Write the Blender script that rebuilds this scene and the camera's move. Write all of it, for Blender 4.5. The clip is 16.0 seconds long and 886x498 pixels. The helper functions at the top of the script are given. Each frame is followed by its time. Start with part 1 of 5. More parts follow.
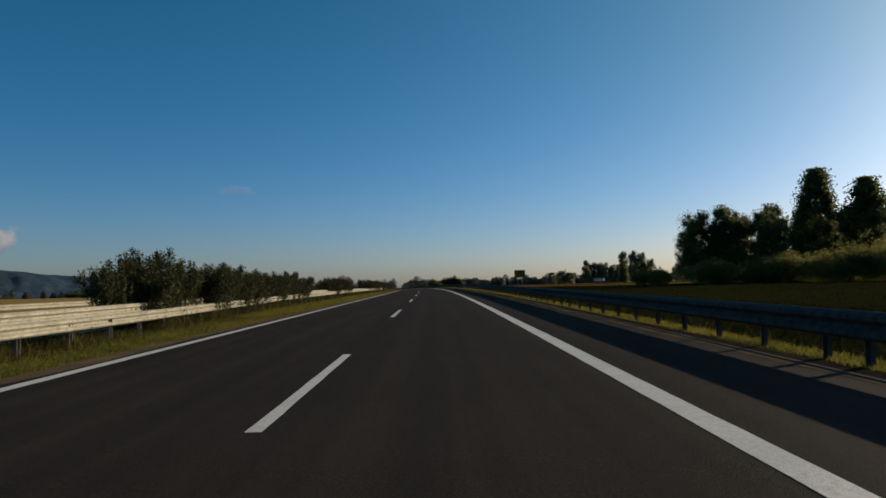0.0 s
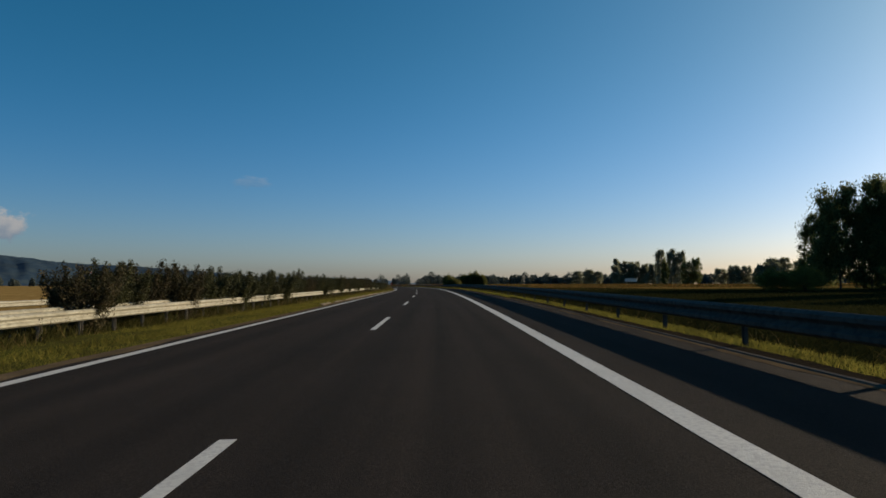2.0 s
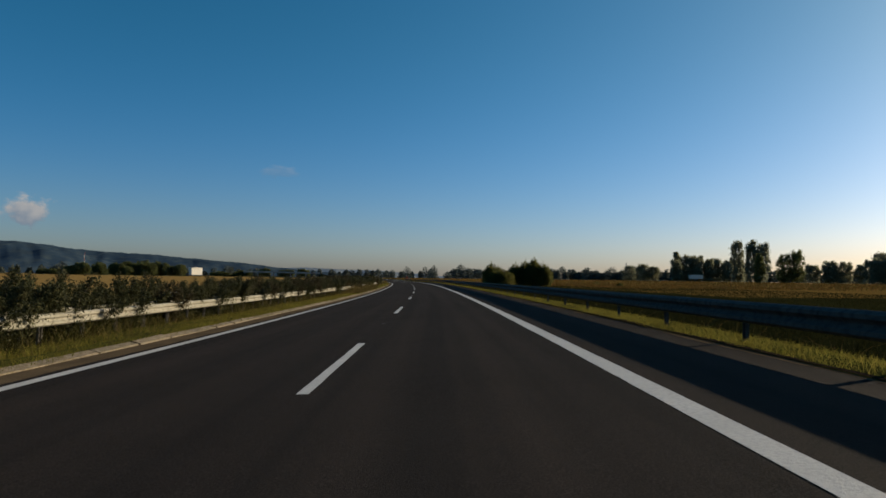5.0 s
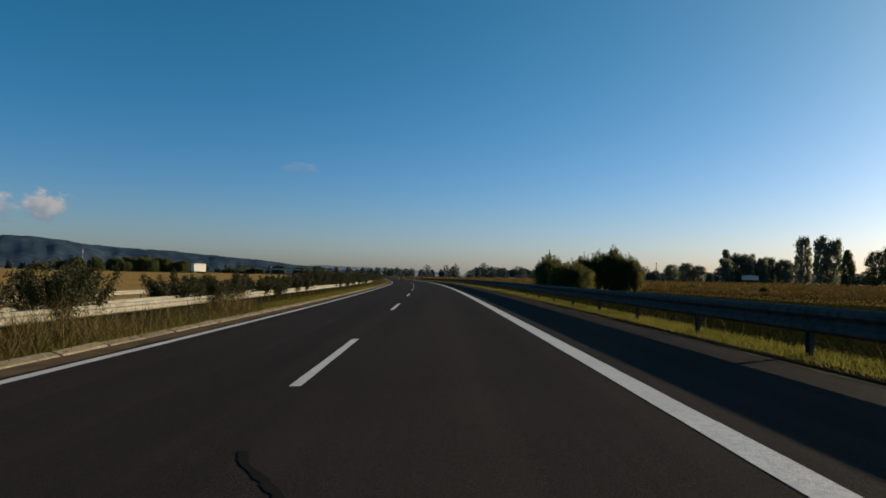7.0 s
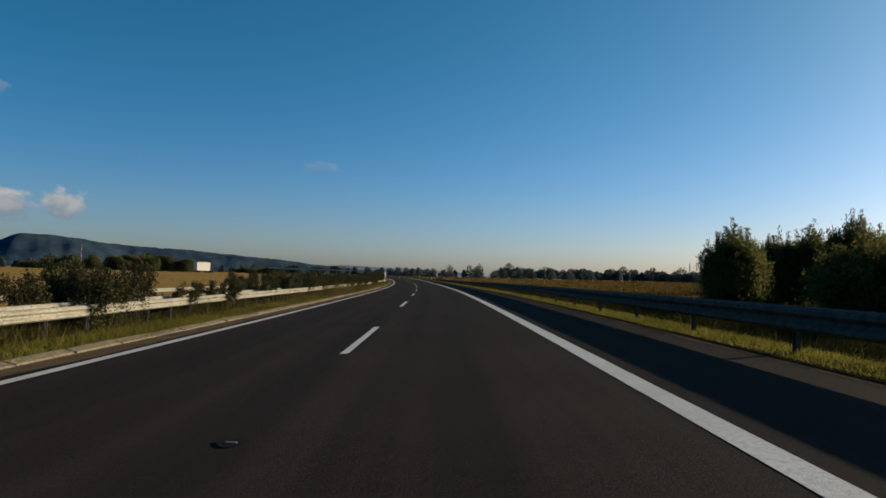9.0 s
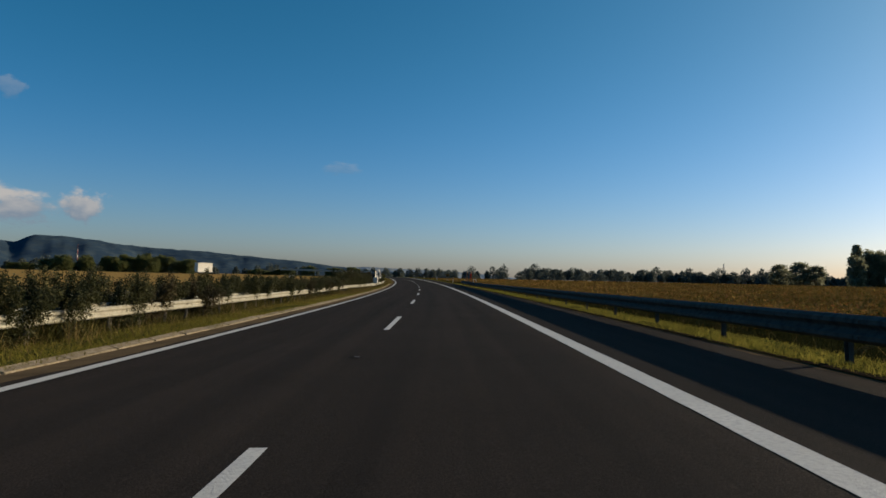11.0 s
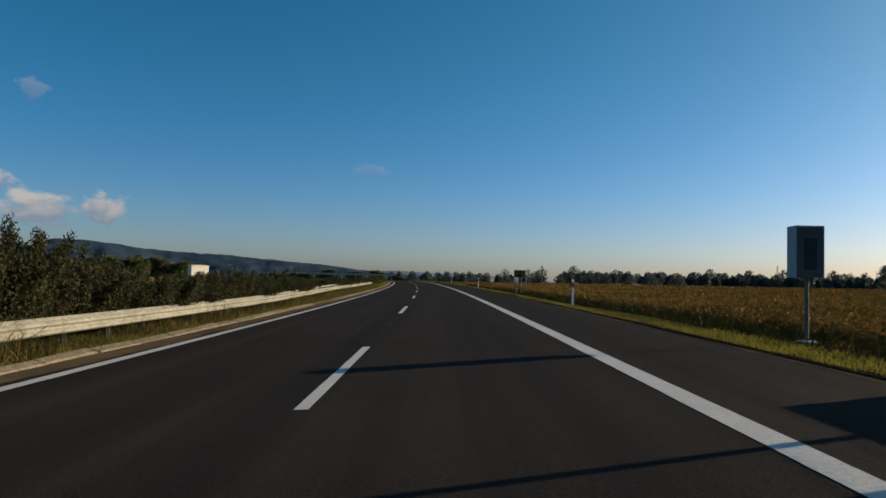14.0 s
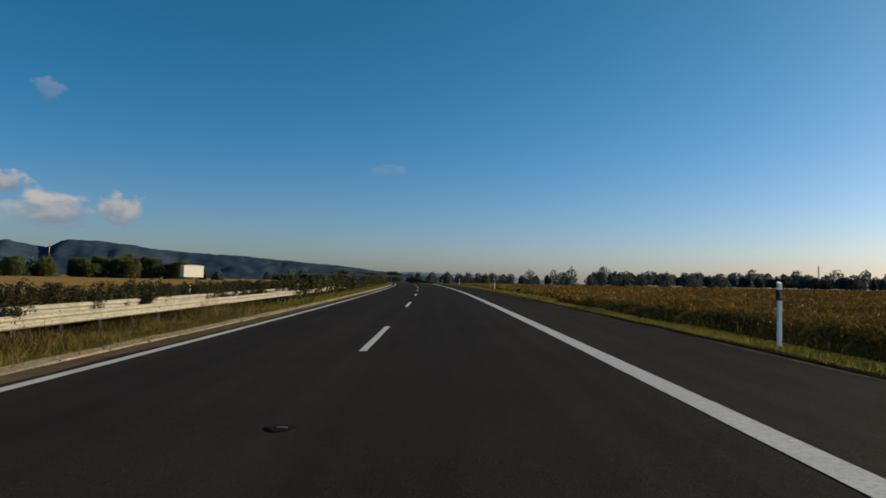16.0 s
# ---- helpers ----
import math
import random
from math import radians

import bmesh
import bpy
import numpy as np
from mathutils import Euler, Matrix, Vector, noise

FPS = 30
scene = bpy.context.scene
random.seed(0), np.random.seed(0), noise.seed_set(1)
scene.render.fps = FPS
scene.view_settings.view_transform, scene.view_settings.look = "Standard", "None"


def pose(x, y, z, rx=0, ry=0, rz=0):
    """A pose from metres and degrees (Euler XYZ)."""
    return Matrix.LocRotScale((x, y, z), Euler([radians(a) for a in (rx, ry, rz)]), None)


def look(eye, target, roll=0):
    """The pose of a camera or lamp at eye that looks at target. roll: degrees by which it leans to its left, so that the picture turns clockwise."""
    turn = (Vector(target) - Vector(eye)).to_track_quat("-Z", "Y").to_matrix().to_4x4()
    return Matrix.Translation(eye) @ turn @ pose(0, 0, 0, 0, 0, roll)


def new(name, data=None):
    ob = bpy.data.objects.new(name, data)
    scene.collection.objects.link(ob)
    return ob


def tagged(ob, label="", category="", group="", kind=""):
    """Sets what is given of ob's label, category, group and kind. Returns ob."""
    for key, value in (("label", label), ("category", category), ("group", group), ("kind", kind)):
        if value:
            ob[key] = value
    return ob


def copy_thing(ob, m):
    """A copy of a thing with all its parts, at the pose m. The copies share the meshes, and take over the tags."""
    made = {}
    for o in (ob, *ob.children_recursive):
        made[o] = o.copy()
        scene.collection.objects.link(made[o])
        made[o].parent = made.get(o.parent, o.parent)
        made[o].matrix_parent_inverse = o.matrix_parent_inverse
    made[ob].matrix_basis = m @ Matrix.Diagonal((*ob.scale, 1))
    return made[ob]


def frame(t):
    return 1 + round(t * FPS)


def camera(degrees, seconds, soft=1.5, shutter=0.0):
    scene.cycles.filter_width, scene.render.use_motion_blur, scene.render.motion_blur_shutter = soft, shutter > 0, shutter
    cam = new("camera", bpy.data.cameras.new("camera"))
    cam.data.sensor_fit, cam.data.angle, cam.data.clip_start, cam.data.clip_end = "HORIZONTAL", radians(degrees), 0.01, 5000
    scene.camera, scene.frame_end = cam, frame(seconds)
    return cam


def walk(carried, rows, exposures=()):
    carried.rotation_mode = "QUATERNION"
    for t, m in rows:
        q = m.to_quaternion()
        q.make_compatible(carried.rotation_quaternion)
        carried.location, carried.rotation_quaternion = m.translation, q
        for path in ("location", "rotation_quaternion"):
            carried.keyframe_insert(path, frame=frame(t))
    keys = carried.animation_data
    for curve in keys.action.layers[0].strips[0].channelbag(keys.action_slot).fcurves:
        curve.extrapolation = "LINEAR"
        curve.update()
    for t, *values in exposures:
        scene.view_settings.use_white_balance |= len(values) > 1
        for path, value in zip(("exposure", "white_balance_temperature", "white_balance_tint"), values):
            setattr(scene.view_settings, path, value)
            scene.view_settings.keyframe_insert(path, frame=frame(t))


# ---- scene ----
# ---------------------------------------------------------------- camera
cam = camera(66.3, 16.0, soft=1.6)
PATH = [
    (0, 1.452, -6.132, 0.993, 93.495, 1.16, -0.471),
    (0.1, 1.448, -2.945, 1.042, 93.444, 1.009, -0.426),
    (0.2, 1.441, 0.241, 1.092, 93.393, 0.859, -0.381),
    (0.3, 1.432, 3.427, 1.14, 93.342, 0.708, -0.335),
    (0.4, 1.42, 6.613, 1.187, 93.291, 0.557, -0.288),
    (0.5, 1.405, 9.799, 1.234, 93.24, 0.407, -0.24),
    (0.6, 1.411, 13.135, 1.283, 93.256, 0.401, -0.164),
    (0.7, 1.415, 16.471, 1.33, 93.272, 0.395, -0.086),
    (0.8, 1.415, 19.807, 1.377, 93.287, 0.388, -0.008),
    (0.9, 1.411, 23.143, 1.423, 93.303, 0.382, 0.071),
    (1, 1.405, 26.479, 1.468, 93.319, 0.376, 0.151),
    (1.1, 1.378, 29.953, 1.514, 93.347, 0.331, 0.206),
    (1.2, 1.348, 33.426, 1.559, 93.376, 0.287, 0.262),
    (1.3, 1.314, 36.9, 1.603, 93.404, 0.242, 0.319),
    (1.4, 1.276, 40.373, 1.646, 93.432, 0.197, 0.376),
    (1.5, 1.235, 43.847, 1.688, 93.461, 0.152, 0.435),
    (1.6, 1.193, 47.499, 1.731, 93.408, 0.082, 0.51),
    (1.7, 1.148, 51.151, 1.773, 93.355, 0.011, 0.586),
    (1.8, 1.097, 54.803, 1.815, 93.301, -0.059, 0.663),
    (1.9, 1.043, 58.455, 1.855, 93.248, -0.129, 0.741),
    (2, 0.984, 62.107, 1.894, 93.195, -0.2, 0.82),
    (2.1, 0.921, 65.306, 1.928, 93.131, -0.224, 0.885),
    (2.2, 0.854, 68.506, 1.961, 93.067, -0.247, 0.95),
    (2.3, 0.784, 71.705, 1.993, 93.003, -0.271, 1.016),
    (2.4, 0.709, 74.904, 2.024, 92.938, -0.295, 1.083),
    (2.5, 0.631, 78.103, 2.054, 92.874, -0.319, 1.151),
    (2.6, 0.529, 81.735, 2.087, 92.877, -0.391, 1.237),
    (2.7, 0.422, 85.366, 2.119, 92.881, -0.463, 1.324),
    (2.8, 0.31, 88.998, 2.15, 92.884, -0.535, 1.413),
    (2.9, 0.194, 92.629, 2.18, 92.887, -0.607, 1.502),
    (3, 0.072, 96.26, 2.209, 92.89, -0.68, 1.593),
    (3.1, -0.049, 99.473, 2.233, 92.871, -0.693, 1.675),
    (3.2, -0.174, 102.686, 2.256, 92.852, -0.706, 1.758),
    (3.3, -0.303, 105.898, 2.278, 92.833, -0.719, 1.841),
    (3.4, -0.436, 109.111, 2.3, 92.814, -0.732, 1.926),
    (3.5, -0.573, 112.323, 2.32, 92.795, -0.745, 2.012),
    (3.6, -0.733, 116.159, 2.344, 92.789, -0.772, 2.074),
    (3.7, -0.899, 119.996, 2.366, 92.783, -0.799, 2.137),
    (3.8, -1.072, 123.832, 2.387, 92.777, -0.826, 2.202),
    (3.9, -1.251, 127.668, 2.406, 92.772, -0.853, 2.268),
    (4, -1.436, 131.504, 2.425, 92.766, -0.88, 2.335),
    (4.25, -1.854, 140.173, 2.462, 92.751, -0.905, 2.557),
    (4.5, -2.283, 148.584, 2.493, 92.721, -0.955, 2.781),
    (4.75, -2.725, 156.772, 2.517, 92.681, -1.025, 3.007),
    (5, -3.182, 164.771, 2.536, 92.634, -1.107, 3.234),
    (5.25, -3.658, 172.615, 2.549, 92.584, -1.196, 3.464),
    (5.5, -4.157, 180.337, 2.557, 92.536, -1.284, 3.696),
    (5.75, -4.682, 187.973, 2.565, 92.492, -1.365, 3.924),
    (6, -5.238, 195.554, 2.575, 92.458, -1.433, 4.149),
    (6.25, -5.829, 203.116, 2.587, 92.437, -1.482, 4.371),
    (6.5, -6.458, 210.692, 2.6, 92.432, -1.505, 4.591),
    (6.6, -6.737, 213.957, 2.606, 92.444, -1.513, 4.679),
    (6.7, -7.02, 217.221, 2.612, 92.457, -1.521, 4.766),
    (6.8, -7.309, 220.485, 2.619, 92.469, -1.529, 4.853),
    (6.9, -7.602, 223.748, 2.626, 92.481, -1.537, 4.939),
    (7, -7.902, 227.011, 2.634, 92.493, -1.545, 5.025),
    (7.1, -8.176, 229.819, 2.64, 92.503, -1.566, 5.117),
    (7.2, -8.453, 232.627, 2.646, 92.514, -1.587, 5.207),
    (7.3, -8.734, 235.434, 2.653, 92.524, -1.608, 5.298),
    (7.4, -9.019, 238.241, 2.66, 92.534, -1.629, 5.388),
    (7.5, -9.307, 241.048, 2.667, 92.545, -1.65, 5.478),
    (7.6, -9.636, 244.291, 2.676, 92.517, -1.666, 5.576),
    (7.7, -9.969, 247.534, 2.686, 92.49, -1.683, 5.674),
    (7.8, -10.309, 250.776, 2.695, 92.462, -1.699, 5.772),
    (7.9, -10.653, 254.017, 2.706, 92.435, -1.715, 5.869),
    (8, -11.001, 257.258, 2.716, 92.408, -1.732, 5.966),
    (8.1, -11.303, 260.001, 2.725, 92.417, -1.747, 6.057),
    (8.2, -11.61, 262.744, 2.734, 92.426, -1.763, 6.147),
    (8.3, -11.92, 265.486, 2.743, 92.435, -1.779, 6.238),
    (8.4, -12.233, 268.228, 2.751, 92.445, -1.795, 6.328),
    (8.5, -12.55, 270.969, 2.759, 92.454, -1.81, 6.419),
    (8.6, -12.912, 274.081, 2.768, 92.462, -1.805, 6.518),
    (8.7, -13.278, 277.192, 2.777, 92.47, -1.801, 6.616),
    (8.8, -13.648, 280.303, 2.785, 92.477, -1.796, 6.715),
    (8.9, -14.023, 283.413, 2.793, 92.485, -1.791, 6.815),
    (9, -14.404, 286.522, 2.8, 92.493, -1.786, 6.915),
    (9.1, -14.74, 289.209, 2.806, 92.485, -1.772, 7.014),
    (9.2, -15.08, 291.896, 2.811, 92.477, -1.757, 7.114),
    (9.3, -15.423, 294.582, 2.816, 92.469, -1.743, 7.215),
    (9.4, -15.771, 297.268, 2.821, 92.461, -1.728, 7.315),
    (9.5, -16.12, 299.954, 2.825, 92.453, -1.714, 7.416),
    (9.6, -16.551, 303.099, 2.829, 92.445, -1.71, 7.518),
    (9.7, -16.987, 306.243, 2.832, 92.437, -1.705, 7.62),
    (9.8, -17.427, 309.386, 2.835, 92.429, -1.701, 7.723),
    (9.9, -17.872, 312.529, 2.838, 92.421, -1.696, 7.826),
    (10, -18.322, 315.672, 2.84, 92.413, -1.692, 7.929),
    (10.25, -19.33, 322.858, 2.845, 92.423, -1.688, 8.142),
    (10.5, -20.345, 329.878, 2.848, 92.456, -1.685, 8.342),
    (10.75, -21.371, 336.776, 2.848, 92.507, -1.683, 8.531),
    (11, -22.41, 343.595, 2.846, 92.57, -1.682, 8.713),
    (11.25, -23.471, 350.379, 2.842, 92.638, -1.681, 8.893),
    (11.5, -24.557, 357.17, 2.839, 92.706, -1.68, 9.074),
    (11.75, -25.675, 364.013, 2.839, 92.767, -1.678, 9.258),
    (12, -26.831, 370.95, 2.842, 92.817, -1.676, 9.45),
    (12.25, -28.035, 378.024, 2.85, 92.849, -1.673, 9.653),
    (12.5, -29.293, 385.278, 2.862, 92.856, -1.668, 9.871),
    (12.6, -29.836, 388.373, 2.869, 92.835, -1.644, 9.95),
    (12.7, -30.385, 391.467, 2.876, 92.813, -1.62, 10.029),
    (12.8, -30.938, 394.561, 2.884, 92.792, -1.596, 10.109),
    (12.9, -31.498, 397.653, 2.892, 92.771, -1.572, 10.188),
    (13, -32.062, 400.744, 2.902, 92.749, -1.548, 10.268),
    (13.1, -32.575, 403.532, 2.911, 92.745, -1.548, 10.36),
    (13.2, -33.092, 406.318, 2.921, 92.74, -1.549, 10.452),
    (13.3, -33.614, 409.104, 2.931, 92.736, -1.55, 10.545),
    (13.4, -34.14, 411.889, 2.942, 92.731, -1.55, 10.638),
    (13.5, -34.67, 414.673, 2.953, 92.727, -1.551, 10.731),
    (13.6, -35.253, 417.717, 2.967, 92.747, -1.552, 10.829),
    (13.7, -35.842, 420.76, 2.981, 92.767, -1.553, 10.928),
    (13.8, -36.435, 423.802, 2.996, 92.787, -1.554, 11.026),
    (13.9, -37.033, 426.843, 3.011, 92.807, -1.555, 11.125),
    (14, -37.636, 429.883, 3.027, 92.827, -1.556, 11.224),
    (14.1, -38.16, 432.512, 3.042, 92.837, -1.53, 11.31),
    (14.2, -38.687, 435.14, 3.057, 92.848, -1.505, 11.396),
    (14.3, -39.217, 437.768, 3.073, 92.858, -1.48, 11.482),
    (14.4, -39.752, 440.394, 3.089, 92.868, -1.455, 11.568),
    (14.5, -40.291, 443.02, 3.105, 92.878, -1.43, 11.653),
    (14.6, -40.932, 446.066, 3.124, 92.893, -1.453, 11.743),
    (14.7, -41.58, 449.112, 3.142, 92.907, -1.475, 11.833),
    (14.8, -42.233, 452.155, 3.162, 92.922, -1.498, 11.922),
    (14.9, -42.891, 455.198, 3.181, 92.937, -1.52, 12.01),
    (15, -43.554, 458.24, 3.2, 92.951, -1.543, 12.098),
    (15.1, -44.136, 460.911, 3.218, 92.949, -1.554, 12.182),
    (15.2, -44.724, 463.582, 3.236, 92.946, -1.566, 12.265),
    (15.3, -45.315, 466.251, 3.253, 92.943, -1.578, 12.348),
    (15.4, -45.909, 468.92, 3.271, 92.941, -1.59, 12.431),
    (15.5, -46.508, 471.588, 3.29, 92.938, -1.602, 12.513),
    (15.6, -47.199, 474.62, 3.31, 92.93, -1.581, 12.604),
    (15.7, -47.895, 477.651, 3.331, 92.922, -1.561, 12.695),
    (15.8, -48.595, 480.681, 3.352, 92.914, -1.541, 12.785),
    (15.9, -49.301, 483.71, 3.374, 92.905, -1.52, 12.875),
    (16, -50.012, 486.737, 3.396, 92.897, -1.5, 12.965),
]

walk(cam, [(t, pose(x, y, z, rx, ry, rz)) for t, x, y, z, rx, ry, rz in PATH],
     exposures=[(0.0, 0.24), (0.5, 0.45), (1.0, 0.48), (1.5, 0.48), (2.0, 0.34), (2.5, 0.32), (3.0, 0.48), (3.5, 0.38), (4.0, 0.28), (6.5, 0.48), (16.0, 0.50)])

# ---------------------------------------------------------------- daylight: low sun to the side, clear sky
SUN_EL, SUN_AZ = 16.0, 30.7          # degrees; azimuth counted from +x towards +y
to_sun = Vector((math.cos(radians(SUN_AZ)) * math.cos(radians(SUN_EL)),
                 math.sin(radians(SUN_AZ)) * math.cos(radians(SUN_EL)), math.sin(radians(SUN_EL))))
world = bpy.data.worlds.new("sky")
scene.world = world
world.use_nodes = True
wn = world.node_tree
wn.nodes.clear()
sky = wn.nodes.new("ShaderNodeTexSky")
sky.sky_type = "NISHITA"
sky.sun_disc = False
sky.sun_elevation = radians(SUN_EL)
sky.sun_rotation = radians(90 - SUN_AZ)
sky.altitude = 200
sky.air_density, sky.dust_density, sky.ozone_density = 1.0, 1.45, 4.8
back = wn.nodes.new("ShaderNodeBackground")
back.inputs["Strength"].default_value = 0.076
wout = wn.nodes.new("ShaderNodeOutputWorld")
grade = wn.nodes.new("ShaderNodeHueSaturation")
grade.inputs["Saturation"].default_value = 1.28
tint = wn.nodes.new("ShaderNodeMix")
tint.data_type, tint.blend_type = "RGBA", "MULTIPLY"
tint.inputs[0].default_value = 1.0
tint.inputs[7].default_value = (1.07, 1.11, 0.945, 1)
haze = wn.nodes.new("ShaderNodeMix")             # the plain's haze greys the sky softly towards the horizon, all round
haze.data_type, haze.blend_type = "RGBA", "MULTIPLY"
haze.inputs[7].default_value = (1.19, 1.06, 1.36, 1)
place = wn.nodes.new("ShaderNodeTexCoord")
split = wn.nodes.new("ShaderNodeSeparateXYZ")
fade = wn.nodes.new("ShaderNodeMapRange")
fade.interpolation_type = "SMOOTHSTEP"
fade.inputs[1].default_value, fade.inputs[2].default_value = -0.06, 0.40
fade.inputs[3].default_value, fade.inputs[4].default_value = 1.0, 0.0
wn.links.new(place.outputs["Generated"], split.inputs[0])
wn.links.new(split.outputs["Z"], fade.inputs[0])
wn.links.new(fade.outputs[0], haze.inputs[0])
wn.links.new(sky.outputs[0], haze.inputs[6])
wn.links.new(haze.outputs[2], tint.inputs[6])
wn.links.new(tint.outputs[2], grade.inputs["Color"])
wn.links.new(grade.outputs[0], back.inputs[0])
wn.links.new(back.outputs[0], wout.inputs[0])
sun = new("sun", bpy.data.lights.new("sun", "SUN"))
sun.data.energy, sun.data.angle, sun.data.color = 5.0, radians(0.55), (1.0, 0.83, 0.58)
sun.matrix_world = look((0, 0, 50), Vector((0, 0, 50)) - to_sun)

# ---------------------------------------------------------------- the road's line: curvature, bank and grade along it
NODE_S = np.array([-88, 0, 88, 176, 264, 352, 440, 528, 616, 704, 792, 990, 1650.0])
NODE_K = np.array([0.1428, 0.2597, 0.3782, 0.5211, 0.4643, 0.5308, 0.5563, 0.4791, 0.4285, 0.3932, 0.373, 0.3679, 0.3663]) * 1e-3
NODE_E = np.array([-2.859, 0.7104, 2.844, 4.592, 5.102, 4.696, 4.639, 4.717, 4.119, 3.52, 2.92, 2.321, 1.721]) * 1e-2
NODE_G = np.array([1.314, 1.5, 0.823, 0.06051, 0.336, -0.06165, 0.5848, 0.8004, 0.2473, 0.006795, -0.01044, -0.002279, 0.0003459]) * 1e-2
DS = 4.0
GS = np.arange(-88, 1650, DS)


def _integrate(v):
    c = np.concatenate([[0], np.cumsum((v[1:] + v[:-1]) / 2 * DS)])
    return c - c[np.searchsorted(GS, 0)]


R_PHI = _integrate(np.interp(GS, NODE_S, NODE_K))
_mid = (R_PHI[1:] + R_PHI[:-1]) / 2
R_X = np.concatenate([[0], np.cumsum(-np.sin(_mid) * DS)])
R_Y = np.concatenate([[0], np.cumsum(np.cos(_mid) * DS)])
R_X -= R_X[np.searchsorted(GS, 0)]
R_Y -= R_Y[np.searchsorted(GS, 0)]
R_Z = _integrate(np.interp(GS, NODE_S, NODE_G))
R_E = np.interp(GS, NODE_S, NODE_E)


def rd(s, d, z=0.0):
    """World places at s metres along the lane line, d to the right of it, z over the banked road plane."""
    s, d, z = np.broadcast_arrays(np.asarray(s, float), np.asarray(d, float), np.asarray(z, float))
    ph = np.interp(s, GS, R_PHI)
    return np.stack([np.interp(s, GS, R_X) + d * np.cos(ph), np.interp(s, GS, R_Y) + d * np.sin(ph),
                     np.interp(s, GS, R_Z) + np.interp(s, GS, R_E) * np.clip(d, -15, 9) + z], -1)


def heading(s):
    return math.degrees(float(np.interp(s, GS, R_PHI)))


def at_road(s, d, z=0.0, turn=0.0):
    p = rd(s, d, z)
    return pose(float(p[0]), float(p[1]), float(p[2]), 0, 0, heading(s) + turn)


def rail_d(s):
    """Where the median guardrail runs: it bows towards the lane at the cabinets and at the start."""
    return np.interp(s, [-40, 8, 26, 405, 424, 458, 484], [-5.15, -5.2, -6.05, -6.05, -5.15, -5.15, -6.05])


def lift(d):
    """Height of the open land over the road plane, across it."""
    xs = [-2000, -300, -60, -22, -17.5, -15.6, -7.3, -7.1, -5.4, -4.5, -4.3, 5.5, 5.66, 6.5, 7.7, 9.6, 12, 16, 60, 700, 3000]
    zs = [-3.0, -2.0, -1.3, -0.9, -0.5, -0.03, -0.03, 0.03, 0.03, -0.02, -0.06, -0.06, 0.0, -0.02, -0.55, -1.25, -1.35, -1.08, -0.55, 5.5, 8.0]
    return np.interp(d, xs, zs)


